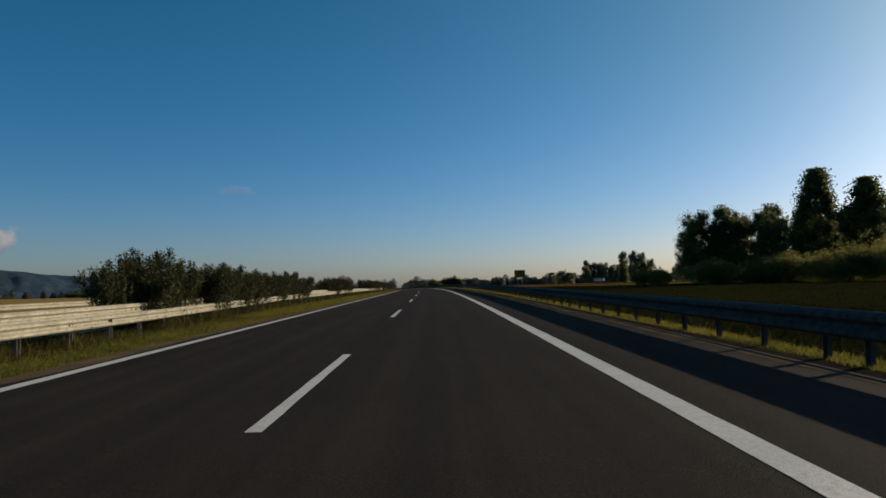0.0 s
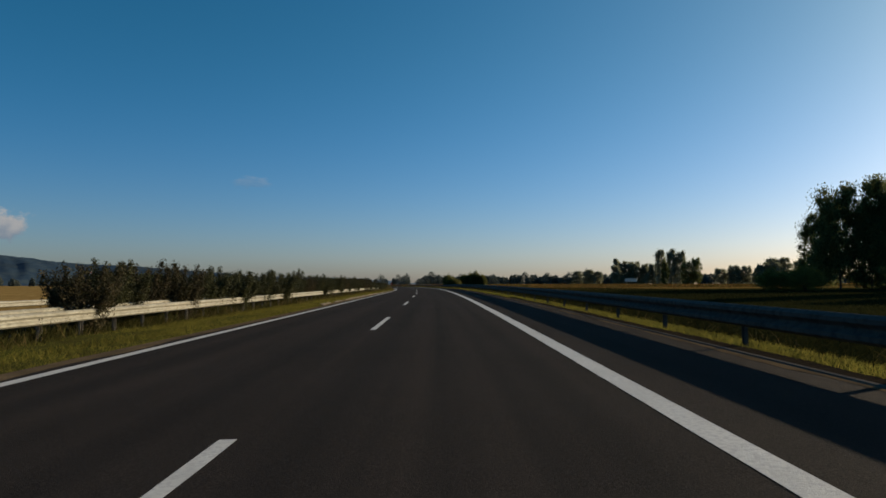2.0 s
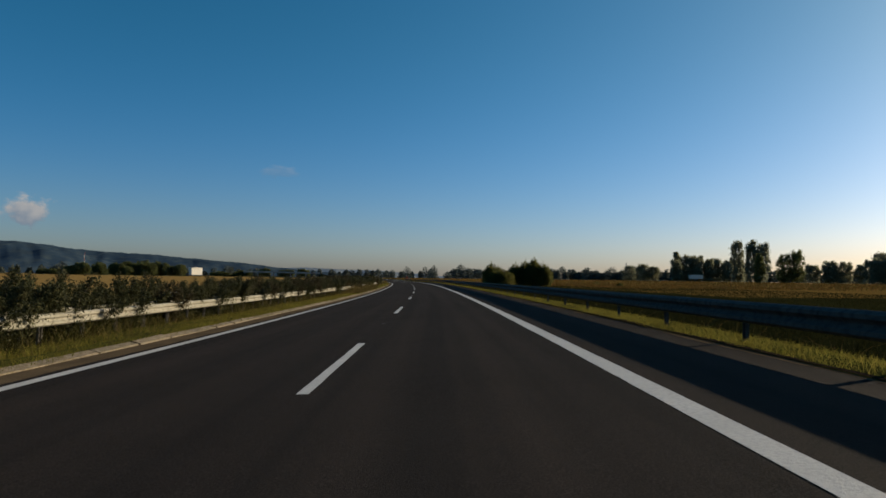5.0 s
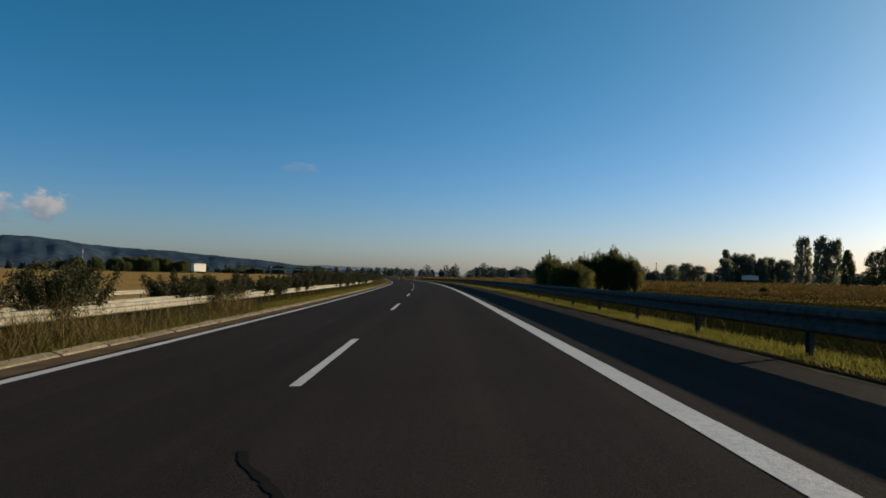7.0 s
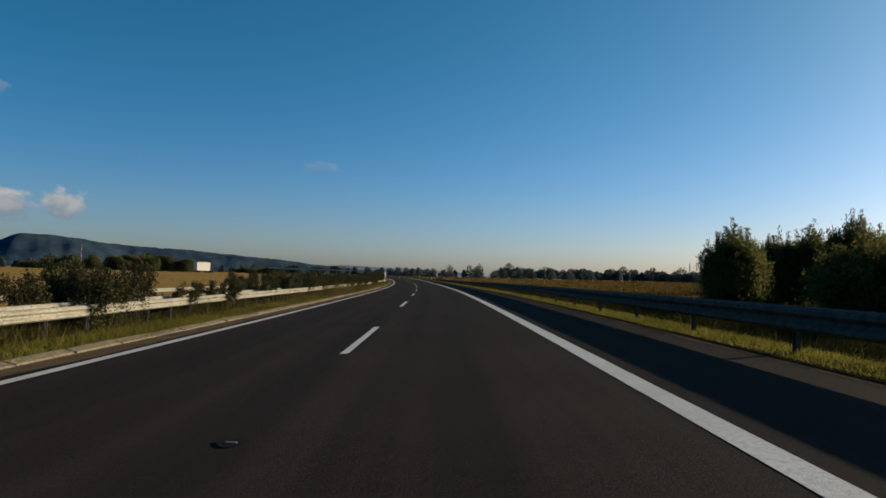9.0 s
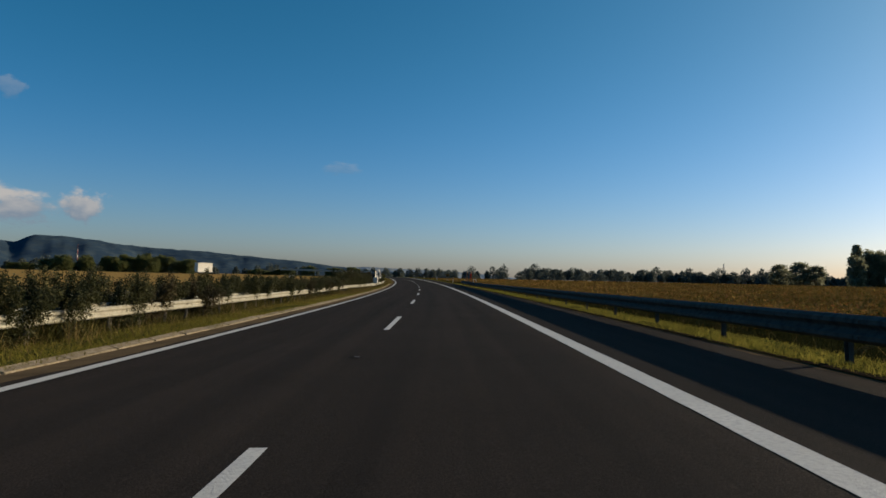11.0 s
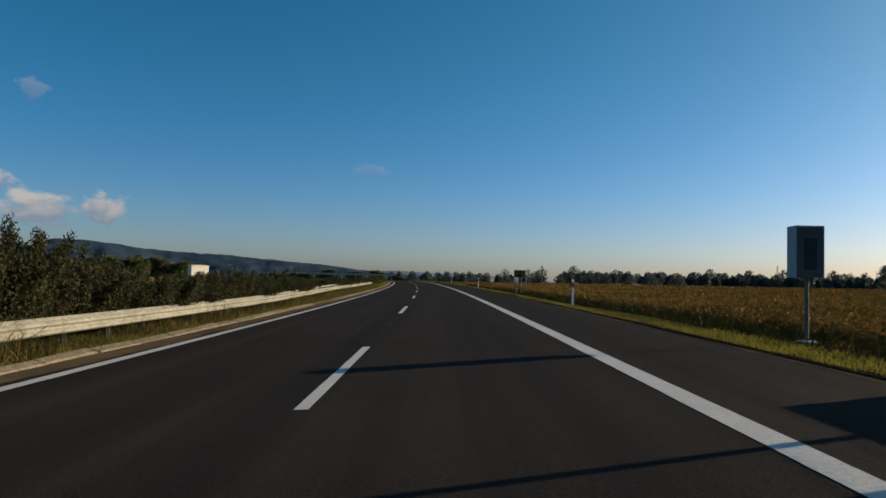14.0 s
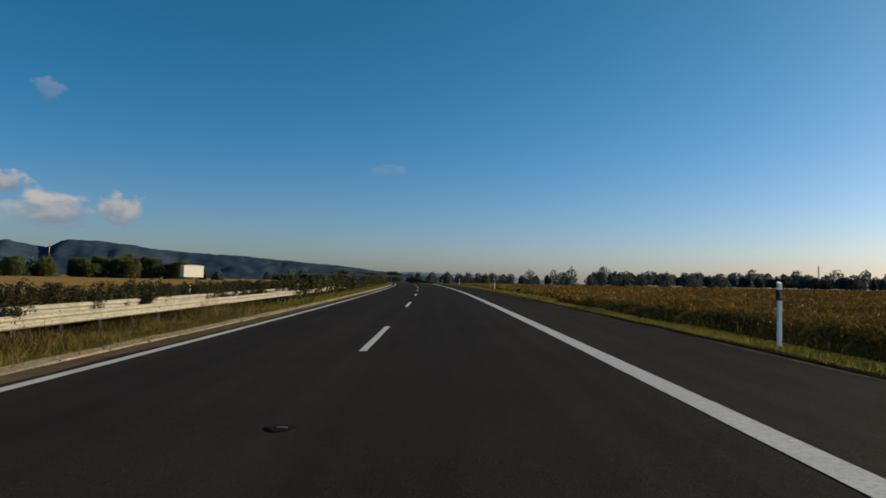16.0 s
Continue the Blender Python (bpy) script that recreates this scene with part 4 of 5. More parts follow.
def shrub_foliage(rng, height, width, leaves, leaf):
    """Stems from one foot, and the leaf places round their twigs."""
    stems = []
    for k in range(17):
        a = rng.uniform(0, 2 * math.pi)
        q = width * 0.5 * math.sqrt(rng.uniform(0.02, 1))
        base = Vector((math.cos(a) * q * 0.35, math.sin(a) * q * 0.35, -0.1))
        end = Vector((math.cos(a) * q, math.sin(a) * q, height * rng.uniform(0.6, 1.0) * (1.05 - 0.4 * q / width)))
        stems.append((base, base.lerp(end, 0.5) + Vector((0, 0, height * 0.08)), end))
    cen = []
    for base, mid, end in stems:
        for u in (0.22, 0.36, 0.5, 0.62, 0.75, 0.87, 1.0):
            p = mid.lerp(end, u * 2 - 1) if u > 0.5 else base.lerp(mid, u * 2)
            cen.append((p.x, p.y, p.z, 0.27 * (1.15 - 0.68 * u)))
    cen = np.array(cen)
    pick = rng.integers(0, len(cen), leaves)
    g = rng.normal(size=(leaves, 3)) * np.array([1, 1, 1.3])
    g /= np.linalg.norm(g, axis=1)[:, None]
    p = cen[pick, :3] + g * (cen[pick, 3] * rng.uniform(0.1, 1.15, leaves))[:, None] * width * 0.5
    p[:, 2] = np.clip(p[:, 2], 0.04, height * 1.12)
    v, f = leaf_quads(rng, p, leaf, slim=0.6)
    return stems, v.reshape(-1, 4, 3)[:, [0, 1, 2]].reshape(-1, 3), np.arange(3 * leaves).reshape(-1, 3)


def shrub_proto(variant, height, width, leaves, leaf, mat, label):
    rng = np.random.default_rng(50 + variant)
    sh = thing("shrub", Matrix.Identity(4), label, "shrub", "shrubs in the median")
    stems, v, f = shrub_foliage(rng, height, width, leaves, leaf)
    bm = bmesh.new()
    for base, mid, end in stems:
        tube(bm, base, mid, 0.016, 0.010, 4)
        tube(bm, mid, end, 0.010, 0.003, 3)
    part("branchwork", bm, M_BARK, sh)
    part("foliage", mesh_from("foliage", v, f, mat), mat, sh)
    return sh


GREEN, BROWN = "dense dark green shrub growing in the median", "browning shrub with thin twigs in the median"
SHRUBS = [shrub_proto(k, 1.6, 2.3, 12500, 0.076, M_LEAF_BROWN if k in (1, 4) else M_LEAF, BROWN if k in (1, 4) else GREEN) for k in range(6)]
used_shrub = [False] * 6
FAR_FOLIAGE = [shrub_foliage(np.random.default_rng(90 + k), 1.6, 2.3, 900, 0.22)[1] for k in range(3)]


def far_shrubs(name, label, poses, mat):
    """A hedge of shrubs too far off to tell apart, joined."""
    vs = []
    for k, m in enumerate(poses):
        a = np.array(m)
        vs.append(FAR_FOLIAGE[k % 3] @ a[:3, :3].T + a[:3, 3])
    v = np.concatenate(vs)
    tagged(new(name, mesh_from(name, v, np.arange(len(v)).reshape(-1, 3), mat)), label, "hedge", kind="stuff")


# stretches of the median with shrubs: from, to, height, spacing
SPANS = [(10.3, 17, 2.15, 0.95), (17, 35.2, 1.85, 0.85), (45, 58.5, 1.78, 1.3), (77, 122, 1.75, 1.5), (122, 144, 1.75, 1.2), (144, 160, 1.7, 1.2), (160, 218, 1.5, 1.45), (218, 230.5, 1.65, 1.3), (233, 239.5, 1.4, 2.0),
         (240.7, 243.6, 1.75, 1.3), (248, 254.6, 1.5, 1.5), (257.5, 271.2, 1.45, 1.6), (274.9, 279.5, 1.8, 1.1), (279.5, 283.3, 1.4, 1.6), (283.8, 287.4, 1.7, 1.0), (288.8, 298.5, 1.45, 1.7), (301.3, 305, 1.8, 1.1), (307, 314.2, 1.2, 3.2), (316.7, 319, 1.5, 1.3),
         (322, 334.2, 1.6, 1.1), (338, 343.2, 1.5, 1.4), (345, 392, 1.45, 1.8), (395.5, 402.6, 1.45, 1.4), (403.8, 408.8, 2.1, 1.1), (409.8, 414.2, 1.95, 1.2), (418.9, 424, 1.9, 0.9), (424, 430.2, 1.9, 0.9), (441.5, 446.5, 2.05, 0.9), (446.5, 450, 1.7, 1.1), (450, 462, 1.5, 1.1), (464.9, 473, 1.45, 1.1), (473, 486.5, 0.95, 1.6), (486.8, 491.5, 1.45, 1.0), (492, 526, 1.15, 1.5)]
rng_s = np.random.default_rng(77)
for a, b, h, gap in SPANS:
    s = a + 0.4
    while s < b:
        k = int(rng_s.integers(0, 6))
        if s < 40 and k in (1, 4):
            k -= 1
        sc = h / 1.6 * rng_s.uniform(0.85, 1.08)
        m = at_road(s, float(rail_d(s)) - (0.62 if s < 415 else 1.75 if s < 440 else 1.1) + rng_s.uniform(-0.3, 0.2), 0.0, rng_s.uniform(0, 360))
        ob = SHRUBS[k] if not used_shrub[k] else copy_thing(SHRUBS[k], m)
        used_shrub[k] = True
        ob.matrix_basis = m @ Matrix.Diagonal((rng_s.uniform(0.85, 1.1), rng_s.uniform(0.85, 1.1), sc, 1))
        s += gap * rng_s.uniform(0.75, 1.25)

far_shrubs("hedge", "far shrubs in the median towards the bend", [at_road(float(s), -6.4 + rng_s.uniform(-0.2, 0.2), 0.0, rng_s.uniform(0, 360)) @ Matrix.Diagonal((1, 1, rng_s.uniform(0.7, 1.1), 1)) for s in np.arange(526, 700, 2.0)], M_LEAF)
far_shrubs("hedge", "low brownish green hedge beyond the far carriageway", [at_road(float(s), -17.2 + rng_s.uniform(-0.8, 0.5), -0.35, rng_s.uniform(0, 360)) @ Matrix.Diagonal((1.2, 1.2, rng_s.uniform(0.7, 1.0), 1)) for s in np.arange(470, 650, 1.4)], M_LEAF)


# ---------------------------------------------------------------- woods on the horizon
def woods(name, label, places, seed, cards, card):
    """A belt of far trees, joined: each a clumped crown on the ground. places: (x, y, z, height, width)."""
    rng = np.random.default_rng(seed)
    vs, fs, c = [], [], 0
    for x, y, z, h, w in places:
        u = rng.uniform(0, 1, cards * 3)
        u = u[rng.uniform(0, 1, cards * 3) < np.clip(1 - u ** 2.4, 0.06, 1)][:cards]
        n = len(u)
        lobes = rng.uniform(0, 2 * np.pi, 3)
        a = rng.uniform(0, 2 * np.pi, n)
        rad = 0.5 * np.sqrt(np.clip(1 - u ** 2.4, 0, 1)) * (0.86 + 0.16 * np.sin(3 * a + lobes[0]) + 0.12 * np.sin(9 * u + lobes[1]))
        q = rad * np.sqrt(rng.uniform(0, 1, n))
        p = np.stack([x + q * np.cos(a) * w, y + q * np.sin(a) * w, z + u * h], -1)
        v, f = leaf_quads(rng, p, card, slim=0.9, tri=True)
        vs.append(v)
        fs.append(f + c)
        c += len(v)
    # whole belts wear the leaf colour lightened for haze
    ob = new(name, mesh_from(name, np.concatenate(vs), np.concatenate(fs), M_LEAF_FAR_HAZED))
    tagged(ob, label, "trees", kind="stuff")


def belt(ref, az0, az1, step, dist, el0, el1, seed, spread=60):
    rng = np.random.default_rng(seed)
    out = []
    az = az0
    while az < az1:
        D = dist + rng.uniform(-spread, spread)
        e = el0 + (az - az0) / (az1 - az0) * (el1 - el0)
        h = D * math.tan(radians(rng.uniform(0.5, 0.95))) * (1.3 if rng.random() < 0.14 else 0.9)
        a = radians(az)
        out.append((ref[0] - math.sin(a) * D, ref[1] + math.cos(a) * D, ref[2] + D * math.tan(radians(e)) - 2, h + 2, h * rng.uniform(0.8, 1.6)))
        az += step * rng.uniform(0.6, 1.4)
    return out


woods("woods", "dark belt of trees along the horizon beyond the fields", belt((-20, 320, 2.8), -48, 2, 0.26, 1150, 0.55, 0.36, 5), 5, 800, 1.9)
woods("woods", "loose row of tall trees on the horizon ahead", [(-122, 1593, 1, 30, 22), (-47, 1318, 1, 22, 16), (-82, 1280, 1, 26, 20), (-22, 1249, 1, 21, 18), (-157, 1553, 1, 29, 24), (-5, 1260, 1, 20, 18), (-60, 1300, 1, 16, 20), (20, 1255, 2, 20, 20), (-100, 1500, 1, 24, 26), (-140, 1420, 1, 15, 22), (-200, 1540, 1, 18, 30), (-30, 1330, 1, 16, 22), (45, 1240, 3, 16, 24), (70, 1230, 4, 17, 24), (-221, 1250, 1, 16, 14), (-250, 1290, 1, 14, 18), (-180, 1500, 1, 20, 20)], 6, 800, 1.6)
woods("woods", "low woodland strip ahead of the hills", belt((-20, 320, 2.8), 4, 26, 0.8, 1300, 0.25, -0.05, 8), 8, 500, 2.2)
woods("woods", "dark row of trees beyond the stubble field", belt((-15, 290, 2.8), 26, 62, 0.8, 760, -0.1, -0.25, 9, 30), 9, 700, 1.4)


# ---------------------------------------------------------------- hills
def hills(name, label, ref, profile, dist, depth, mat, seed):
    """A forested ridge: an earth form with a front slope, crest and back slope, its crest after (azimuth, elevation)."""
    az = np.array([p[0] for p in profile][::-1], float)
    el = np.array([p[1] for p in profile][::-1], float)
    a = np.linspace(az[0], az[-1], 260)
    crest = dist * np.tan(np.radians(np.interp(a, az, el)))
    rows = [(-depth * (1 - k / 20), math.sin(k / 20 * math.pi / 2) ** 1.25) for k in range(21)] + [(depth * 0.4, 0.7), (depth, 0.0)]
    v = []
    for k, (off, fr) in enumerate(rows):
        for i, ai in enumerate(a):
            r = dist + off
            t = radians(ai)
            p = Vector((ref[0] - math.sin(t) * r, ref[1] + math.cos(t) * r, 0))
            z = crest[i] * fr
            w = math.sin(min(1, fr) * math.pi)
            spur = abs(noise.noise(Vector((ai * 0.55, fr * 0.8, seed + 3)))) + 0.5 * abs(noise.noise(Vector((ai * 1.4, fr * 1.5, seed))))
            z -= w * spur * crest[i] * 0.10
            z += w * (noise.noise(p * 0.006 + Vector((0, 0, seed))) * 16 + noise.noise(p * 0.02) * 5) + (0 if fr in (0.0,) else noise.noise(p * 0.03) * 3.0 + noise.noise(p * 0.09) * 1.6)
            v.append((p.x, p.y, ref[2] - 4 + z + 4 * fr))
    ob = new(name, mesh_from(name, v, grid_faces(len(rows), len(a)), mat, smooth=True))
    tagged(ob, label, "hills", kind="structure")


# both ridges: haze painted into the colour, stronger on the farther one
hills("hills", "forested ridge behind the plain, tinted blue for haze", (-14, 287, 2.8),
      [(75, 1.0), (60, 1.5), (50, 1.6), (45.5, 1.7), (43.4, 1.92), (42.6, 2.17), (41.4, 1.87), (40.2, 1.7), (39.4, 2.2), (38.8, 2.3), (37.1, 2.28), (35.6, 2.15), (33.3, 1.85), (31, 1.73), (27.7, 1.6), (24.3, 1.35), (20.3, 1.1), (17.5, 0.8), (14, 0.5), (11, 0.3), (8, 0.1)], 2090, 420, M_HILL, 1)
hills("hills", "distant hills on the horizon, paled for haze", (-14, 287, 2.8),
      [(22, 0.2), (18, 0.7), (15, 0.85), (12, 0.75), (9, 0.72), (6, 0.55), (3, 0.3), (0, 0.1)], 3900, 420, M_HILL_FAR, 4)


# ---------------------------------------------------------------- small helpers for roadside things
def plain(bm, *boxes_):
    for b_ in boxes_:
        box(bm, *b_)
    return bm


def prism(points, y0, y1):
    """An upright plate with the given (x, z) outline between y0 and y1."""
    bm = bmesh.new()
    a = [bm.verts.new((x, y0, z)) for x, z in points]
    b = [bm.verts.new((x, y1, z)) for x, z in points]
    bm.faces.new(a)
    bm.faces.new(b[::-1])
    n = len(points)
    for i in range(n):
        bm.faces.new((a[i], b[i], b[(i + 1) % n], a[(i + 1) % n]))
    bmesh.ops.recalc_face_normals(bm, faces=bm.faces[:])
    return bm


def rounded(points, r, n=4):
    """Outline with rounded corners."""
    out = []
    k = len(points)
    for i in range(k):
        p, a, b = Vector(points[i]), Vector(points[i - 1]), Vector(points[(i + 1) % k])
        u, v = (a - p).normalized() * r, (b - p).normalized() * r
        for j in range(n + 1):
            t = j / n
            q = p + u * (1 - t) ** 2 + v * t ** 2
            out.append((q.x, q.y))
    return out


# ---------------------------------------------------------------- delineator posts
def delineator(m, label):
    ob = thing("delineator_post", m, label, "delineator", "delineator posts")
    sec = [(-0.036, -0.016), (0.036, -0.016), (0.026, 0.03), (-0.026, 0.03)]
    bm = bmesh.new()
    lo = [bm.verts.new((x, y, -0.55)) for x, y in sec]
    hi = [bm.verts.new((x, y, 0.91 + (0.03 if y > 0 else 0.0))) for x, y in sec]
    bm.faces.new(hi)
    for i in range(4):
        bm.faces.new((lo[i], lo[(i + 1) % 4], hi[(i + 1) % 4], hi[i]))
    bmesh.ops.recalc_face_normals(bm, faces=bm.faces[:])
    part("post_body", bm, M_PLASTIC, ob)
    part("black_band", box(bmesh.new(), -0.039, -0.020, 0.66, 0.039, 0.033, 0.82), M_BLACK, ob, "black reflector band")
    part("reflector", box(bmesh.new(), -0.016, -0.026, 0.70, 0.016, -0.018, 0.79, 0.003), M_ORANGE, ob, "amber reflector")
    return ob


first_post = delineator(at_road(456.85, 6.2, 0.0, 20), "white plastic delineator post with a black band in the grass edge")
for s, d in ((500.2, 6.2), (543.6, 6.15), (586.9, 6.15), (630.3, 6.15), (337.2, 20.9), (357.4, 21.5)):
    z = float(lift(d)) + (0.35 if d > 20 else 0)
    copy_thing(first_post, at_road(s, d, z, 20))
for s in (413.5, 456.9, 500.2, 536.0, 580.0):
    copy_thing(first_post, at_road(s, -15.0, 0.0, 180))


# ---------------------------------------------------------------- kerb of the central verge
def kerb():
    top = thing("kerb", Matrix.Translation(Vector(rd(97, -4.2))), "weathered beige concrete kerb stones beside the inner lane", "kerb", kind="structure")
    inv = top.matrix_world.inverted()
    rng = np.random.default_rng(12)
    shapes = []
    for k in range(4):
        bm = bmesh.new()
        box(bm, -0.13, 0.004, -0.12, 0.085, 1.496, 0.055, 0.02)
        for v in bm.verts:
            if v.co.z > 0:
                v.co.z += -v.co.x * 0.2 - 0.012
                v.co += Vector((rng.normal() * 0.008, rng.normal() * 0.006, rng.normal() * 0.005))
        me = bpy.data.meshes.new("kerb_stone")
        bm.to_mesh(me)
        bm.free()
        me.materials.append(M_CONCRETE)
        shapes.append(me)
    s = 96.5
    n = 0
    while s < 545:
        n += 1
        gone = s < 106 and n % 3 == 0
        if not gone:
            ob = new("kerb_stone", shapes[n % 4])
            ob.parent = top
            ob.matrix_parent_inverse = inv
            ob.matrix_basis = along_pose(s, 1.5, -4.20 + rng.normal() * 0.008, rng.normal() * 0.003) @ pose(0, 0, 0, 0, rng.normal() * 0.8, rng.normal() * 0.25)
        s += 1.5
    rest = ribbon("kerb_rest", np.arange(545, 900, 4.0), [(-4.42, -0.1), (-4.41, 0.075), (-4.13, 0.02), (-4.12, -0.1)], M_CONCRETE)
    rest.parent = top
    rest.matrix_parent_inverse = inv
    rest["kind"] = "stuff"


kerb()


# ---------------------------------------------------------------- signs
def writing(text, size, mat, parent, m):
    """Raised letters in the built-in font, as a mesh part."""
    cu = bpy.data.curves.new("writing", "FONT")
    cu.body, cu.size, cu.extrude, cu.align_x, cu.align_y = text, size, 0.001, "CENTER", "CENTER"
    tmp = new("writing", cu)
    me = bpy.data.meshes.new_from_object(tmp)
    bpy.data.objects.remove(tmp)
    me.materials.append(mat)
    ob = new("writing", me)
    ob.parent = parent
    ob.matrix_basis = m
    return ob


def distance_sign(m, label, text):
    """A small brown-yellow distance sign on two posts, its face towards the traffic."""
    ob = thing("road_sign", m, label, "road sign")
    panel = part("panel", prism(rounded([(-0.33, 1.0), (0.33, 1.0), (0.33, 1.46), (-0.33, 1.46)], 0.03), -0.012, 0.012), M_BROWN, ob)
    part("rim", plain(bmesh.new(), (-0.31, -0.016, 1.445, 0.31, -0.012, 1.455), (-0.31, -0.016, 1.005, 0.31, -0.012, 1.015)), M_SOIL_SHADE, panel)
    if text:
        writing(text, 0.2, M_SOIL_SHADE, panel, pose(-0.08, -0.014, 1.13, 90, 0, 0))
        part("mark", box(bmesh.new(), -0.06, -0.016, 1.28, 0.1, -0.012, 1.38), M_SOIL_SHADE, panel)
        part("mark", box(bmesh.new(), 0.2, -0.016, 1.06, 0.24, -0.012, 1.2), M_SOIL_SHADE, panel)
    else:
        for x0, x1, z0, z1 in ((-0.2, 0.12, 1.06, 1.2), (-0.05, 0.1, 1.28, 1.38)):
            part("mark", box(bmesh.new(), x0, -0.016, z0, x1, -0.012, z1), M_SOIL_SHADE, panel)
    for x in (-0.13, 0.13):
        part("post", tube(bmesh.new(), (x, 0.035, -0.3), (x, 0.035, 1.42), 0.017, n=8), M_GREY, ob)
    for z in (1.08, 1.36):
        part("bracket", box(bmesh.new(), -0.28, 0.013, z - 0.018, 0.28, 0.03, z + 0.018), M_ALU, ob)
    return ob


distance_sign(at_road(473.5, 6.45, 0.0, 4), "small brown-yellow distance sign on two metal posts at the verge", "")
distance_sign(at_road(35.8, 6.75, 0.1, 4), "small brown-yellow distance sign on two posts behind the guardrail", "103")


def display_box(m, label, face, lit, w=0.54):
    """A hooded display box on a post: case, hood, screen and small window."""
    ob = thing("display_sign", m, label, "sign")
    h, z0, dp = 0.78, 1.0, 0.26
    bm = bmesh.new()
    box(bm, -w / 2, -dp / 2, z0, w / 2, dp / 2, z0 + h, 0.012)
    part("case", bm, face, ob)
    part("hood", plain(bmesh.new(), (-w / 2 - 0.012, -dp / 2 - 0.05, z0 + h, w / 2 + 0.012, dp / 2, z0 + h + 0.02), (-w / 2 - 0.012, -dp / 2 - 0.05, z0, -w / 2, dp / 2, z0 + h), (w / 2, -dp / 2 - 0.05, z0, w / 2 + 0.012, dp / 2, z0 + h)), lit, ob)
    part("screen", box(bmesh.new(), -w / 2 + 0.015, -dp / 2 - 0.012, z0 + 0.015, w / 2 - 0.015, -dp / 2 - 0.002, z0 + h - 0.015, 0.004), M_GLASS_DARK, ob, "dark display pane")
    part("window", box(bmesh.new(), -0.11, -dp / 2 - 0.03, z0 + 0.56, 0.13, -dp / 2 - 0.013, z0 + 0.70, 0.004), M_GREY, ob)
    part("lens", tube(bmesh.new(), (-0.02, -dp / 2 - 0.04, z0 + 0.36), (-0.02, -dp / 2 - 0.012, z0 + 0.36), 0.05, n=12), M_DARK, ob)
    part("inner_frame", plain(bmesh.new(), (-w / 2 + 0.02, -dp / 2 - 0.034, z0 + 0.02, -w / 2 + 0.05, -dp / 2 - 0.013, z0 + h - 0.02), (-w / 2 + 0.05, -dp / 2 - 0.034, z0 + 0.02, w / 2 - 0.02, -dp / 2 - 0.013, z0 + 0.05), (-w * 0.2, -dp / 2 - 0.03, z0 + 0.30, w * 0.05, -dp / 2 - 0.013, z0 + 0.44)), M_GREY, ob)
    part("rear_hatch", box(bmesh.new(), -w * 0.25, dp / 2 + 0.001, z0 + 0.12, w * 0.22, dp / 2 + 0.012, z0 + h * 0.78, 0.004), M_DARK, ob, "dark rear hatch")
    part("post", tube(bmesh.new(), (0, 0.02, -0.3), (0, 0.02, z0 + 0.05), 0.03, n=10), M_POST, ob)
    part("foot_plate", box(bmesh.new(), -0.12, -0.1, 0.0, 0.12, 0.14, 0.03, 0.005), M_ALU, ob)
    return ob


display_box(at_road(430.3, -5.62, 0.22, -14), "white hooded display box with a dark pane in the median", M_WHITE, M_WHITE)
display_box(at_road(437.8, -5.4, 0.20, 150), "white hooded display box seen from behind on a post", M_WHITE, M_DARK)
display_box(at_road(432.3, -16.2, -0.2, 35), "white hooded display box beyond the far carriageway", M_WHITE, M_WHITE)
# case painted dark for its shaded back, hood kept lighter
display_box(at_road(442.6, 6.90, -0.02, 176), "grey hooded display box on a post past the guardrail's end", M_SIGN_BACK, M_GREY, 0.40)


def triangle_sign(m, label, size, face, metal):
    """A triangular warning sign with a plate below it, seen from behind: panels, clamps and post."""
    ob = thing("warning_sign", m, label, "road sign")
    z0 = 1.42
    part("panel", prism(rounded([(-size / 2, z0), (size / 2, z0), (0, z0 + size * 1.25)], 0.04), -0.010, 0.010), face, ob, "back of a triangular panel")
    part("extra_plate", prism(rounded([(-size / 2, z0 - 0.42), (size / 2, z0 - 0.42), (size / 2, z0 - 0.02), (-size / 2, z0 - 0.02)], 0.03), -0.010, 0.010), face, ob)
    for z in (z0 - 0.3, z0 + 0.12, z0 + 0.5):
        part("clamp", box(bmesh.new(), -size * 0.2, -0.03, z - 0.012, size * 0.2, -0.011, z + 0.012), metal, ob)
    part("post", tube(bmesh.new(), (0, -0.055, -0.3), (0, -0.055, z0 + size * 0.72), 0.028, n=10), metal, ob)
    return ob


triangle_sign(at_road(439.5, -5.4, 0.08, 40), "white back of a triangular warning sign with a plate below", 0.74, M_WHITE, M_ALU)
# same kind of sign, its shade put into dark face and metal
triangle_sign(at_road(435.6, 6.85, -0.18, -75), "shaded back of a triangular warning sign with a plate below", 0.80, M_SIGN_BACK, M_STEEL_SHADED)


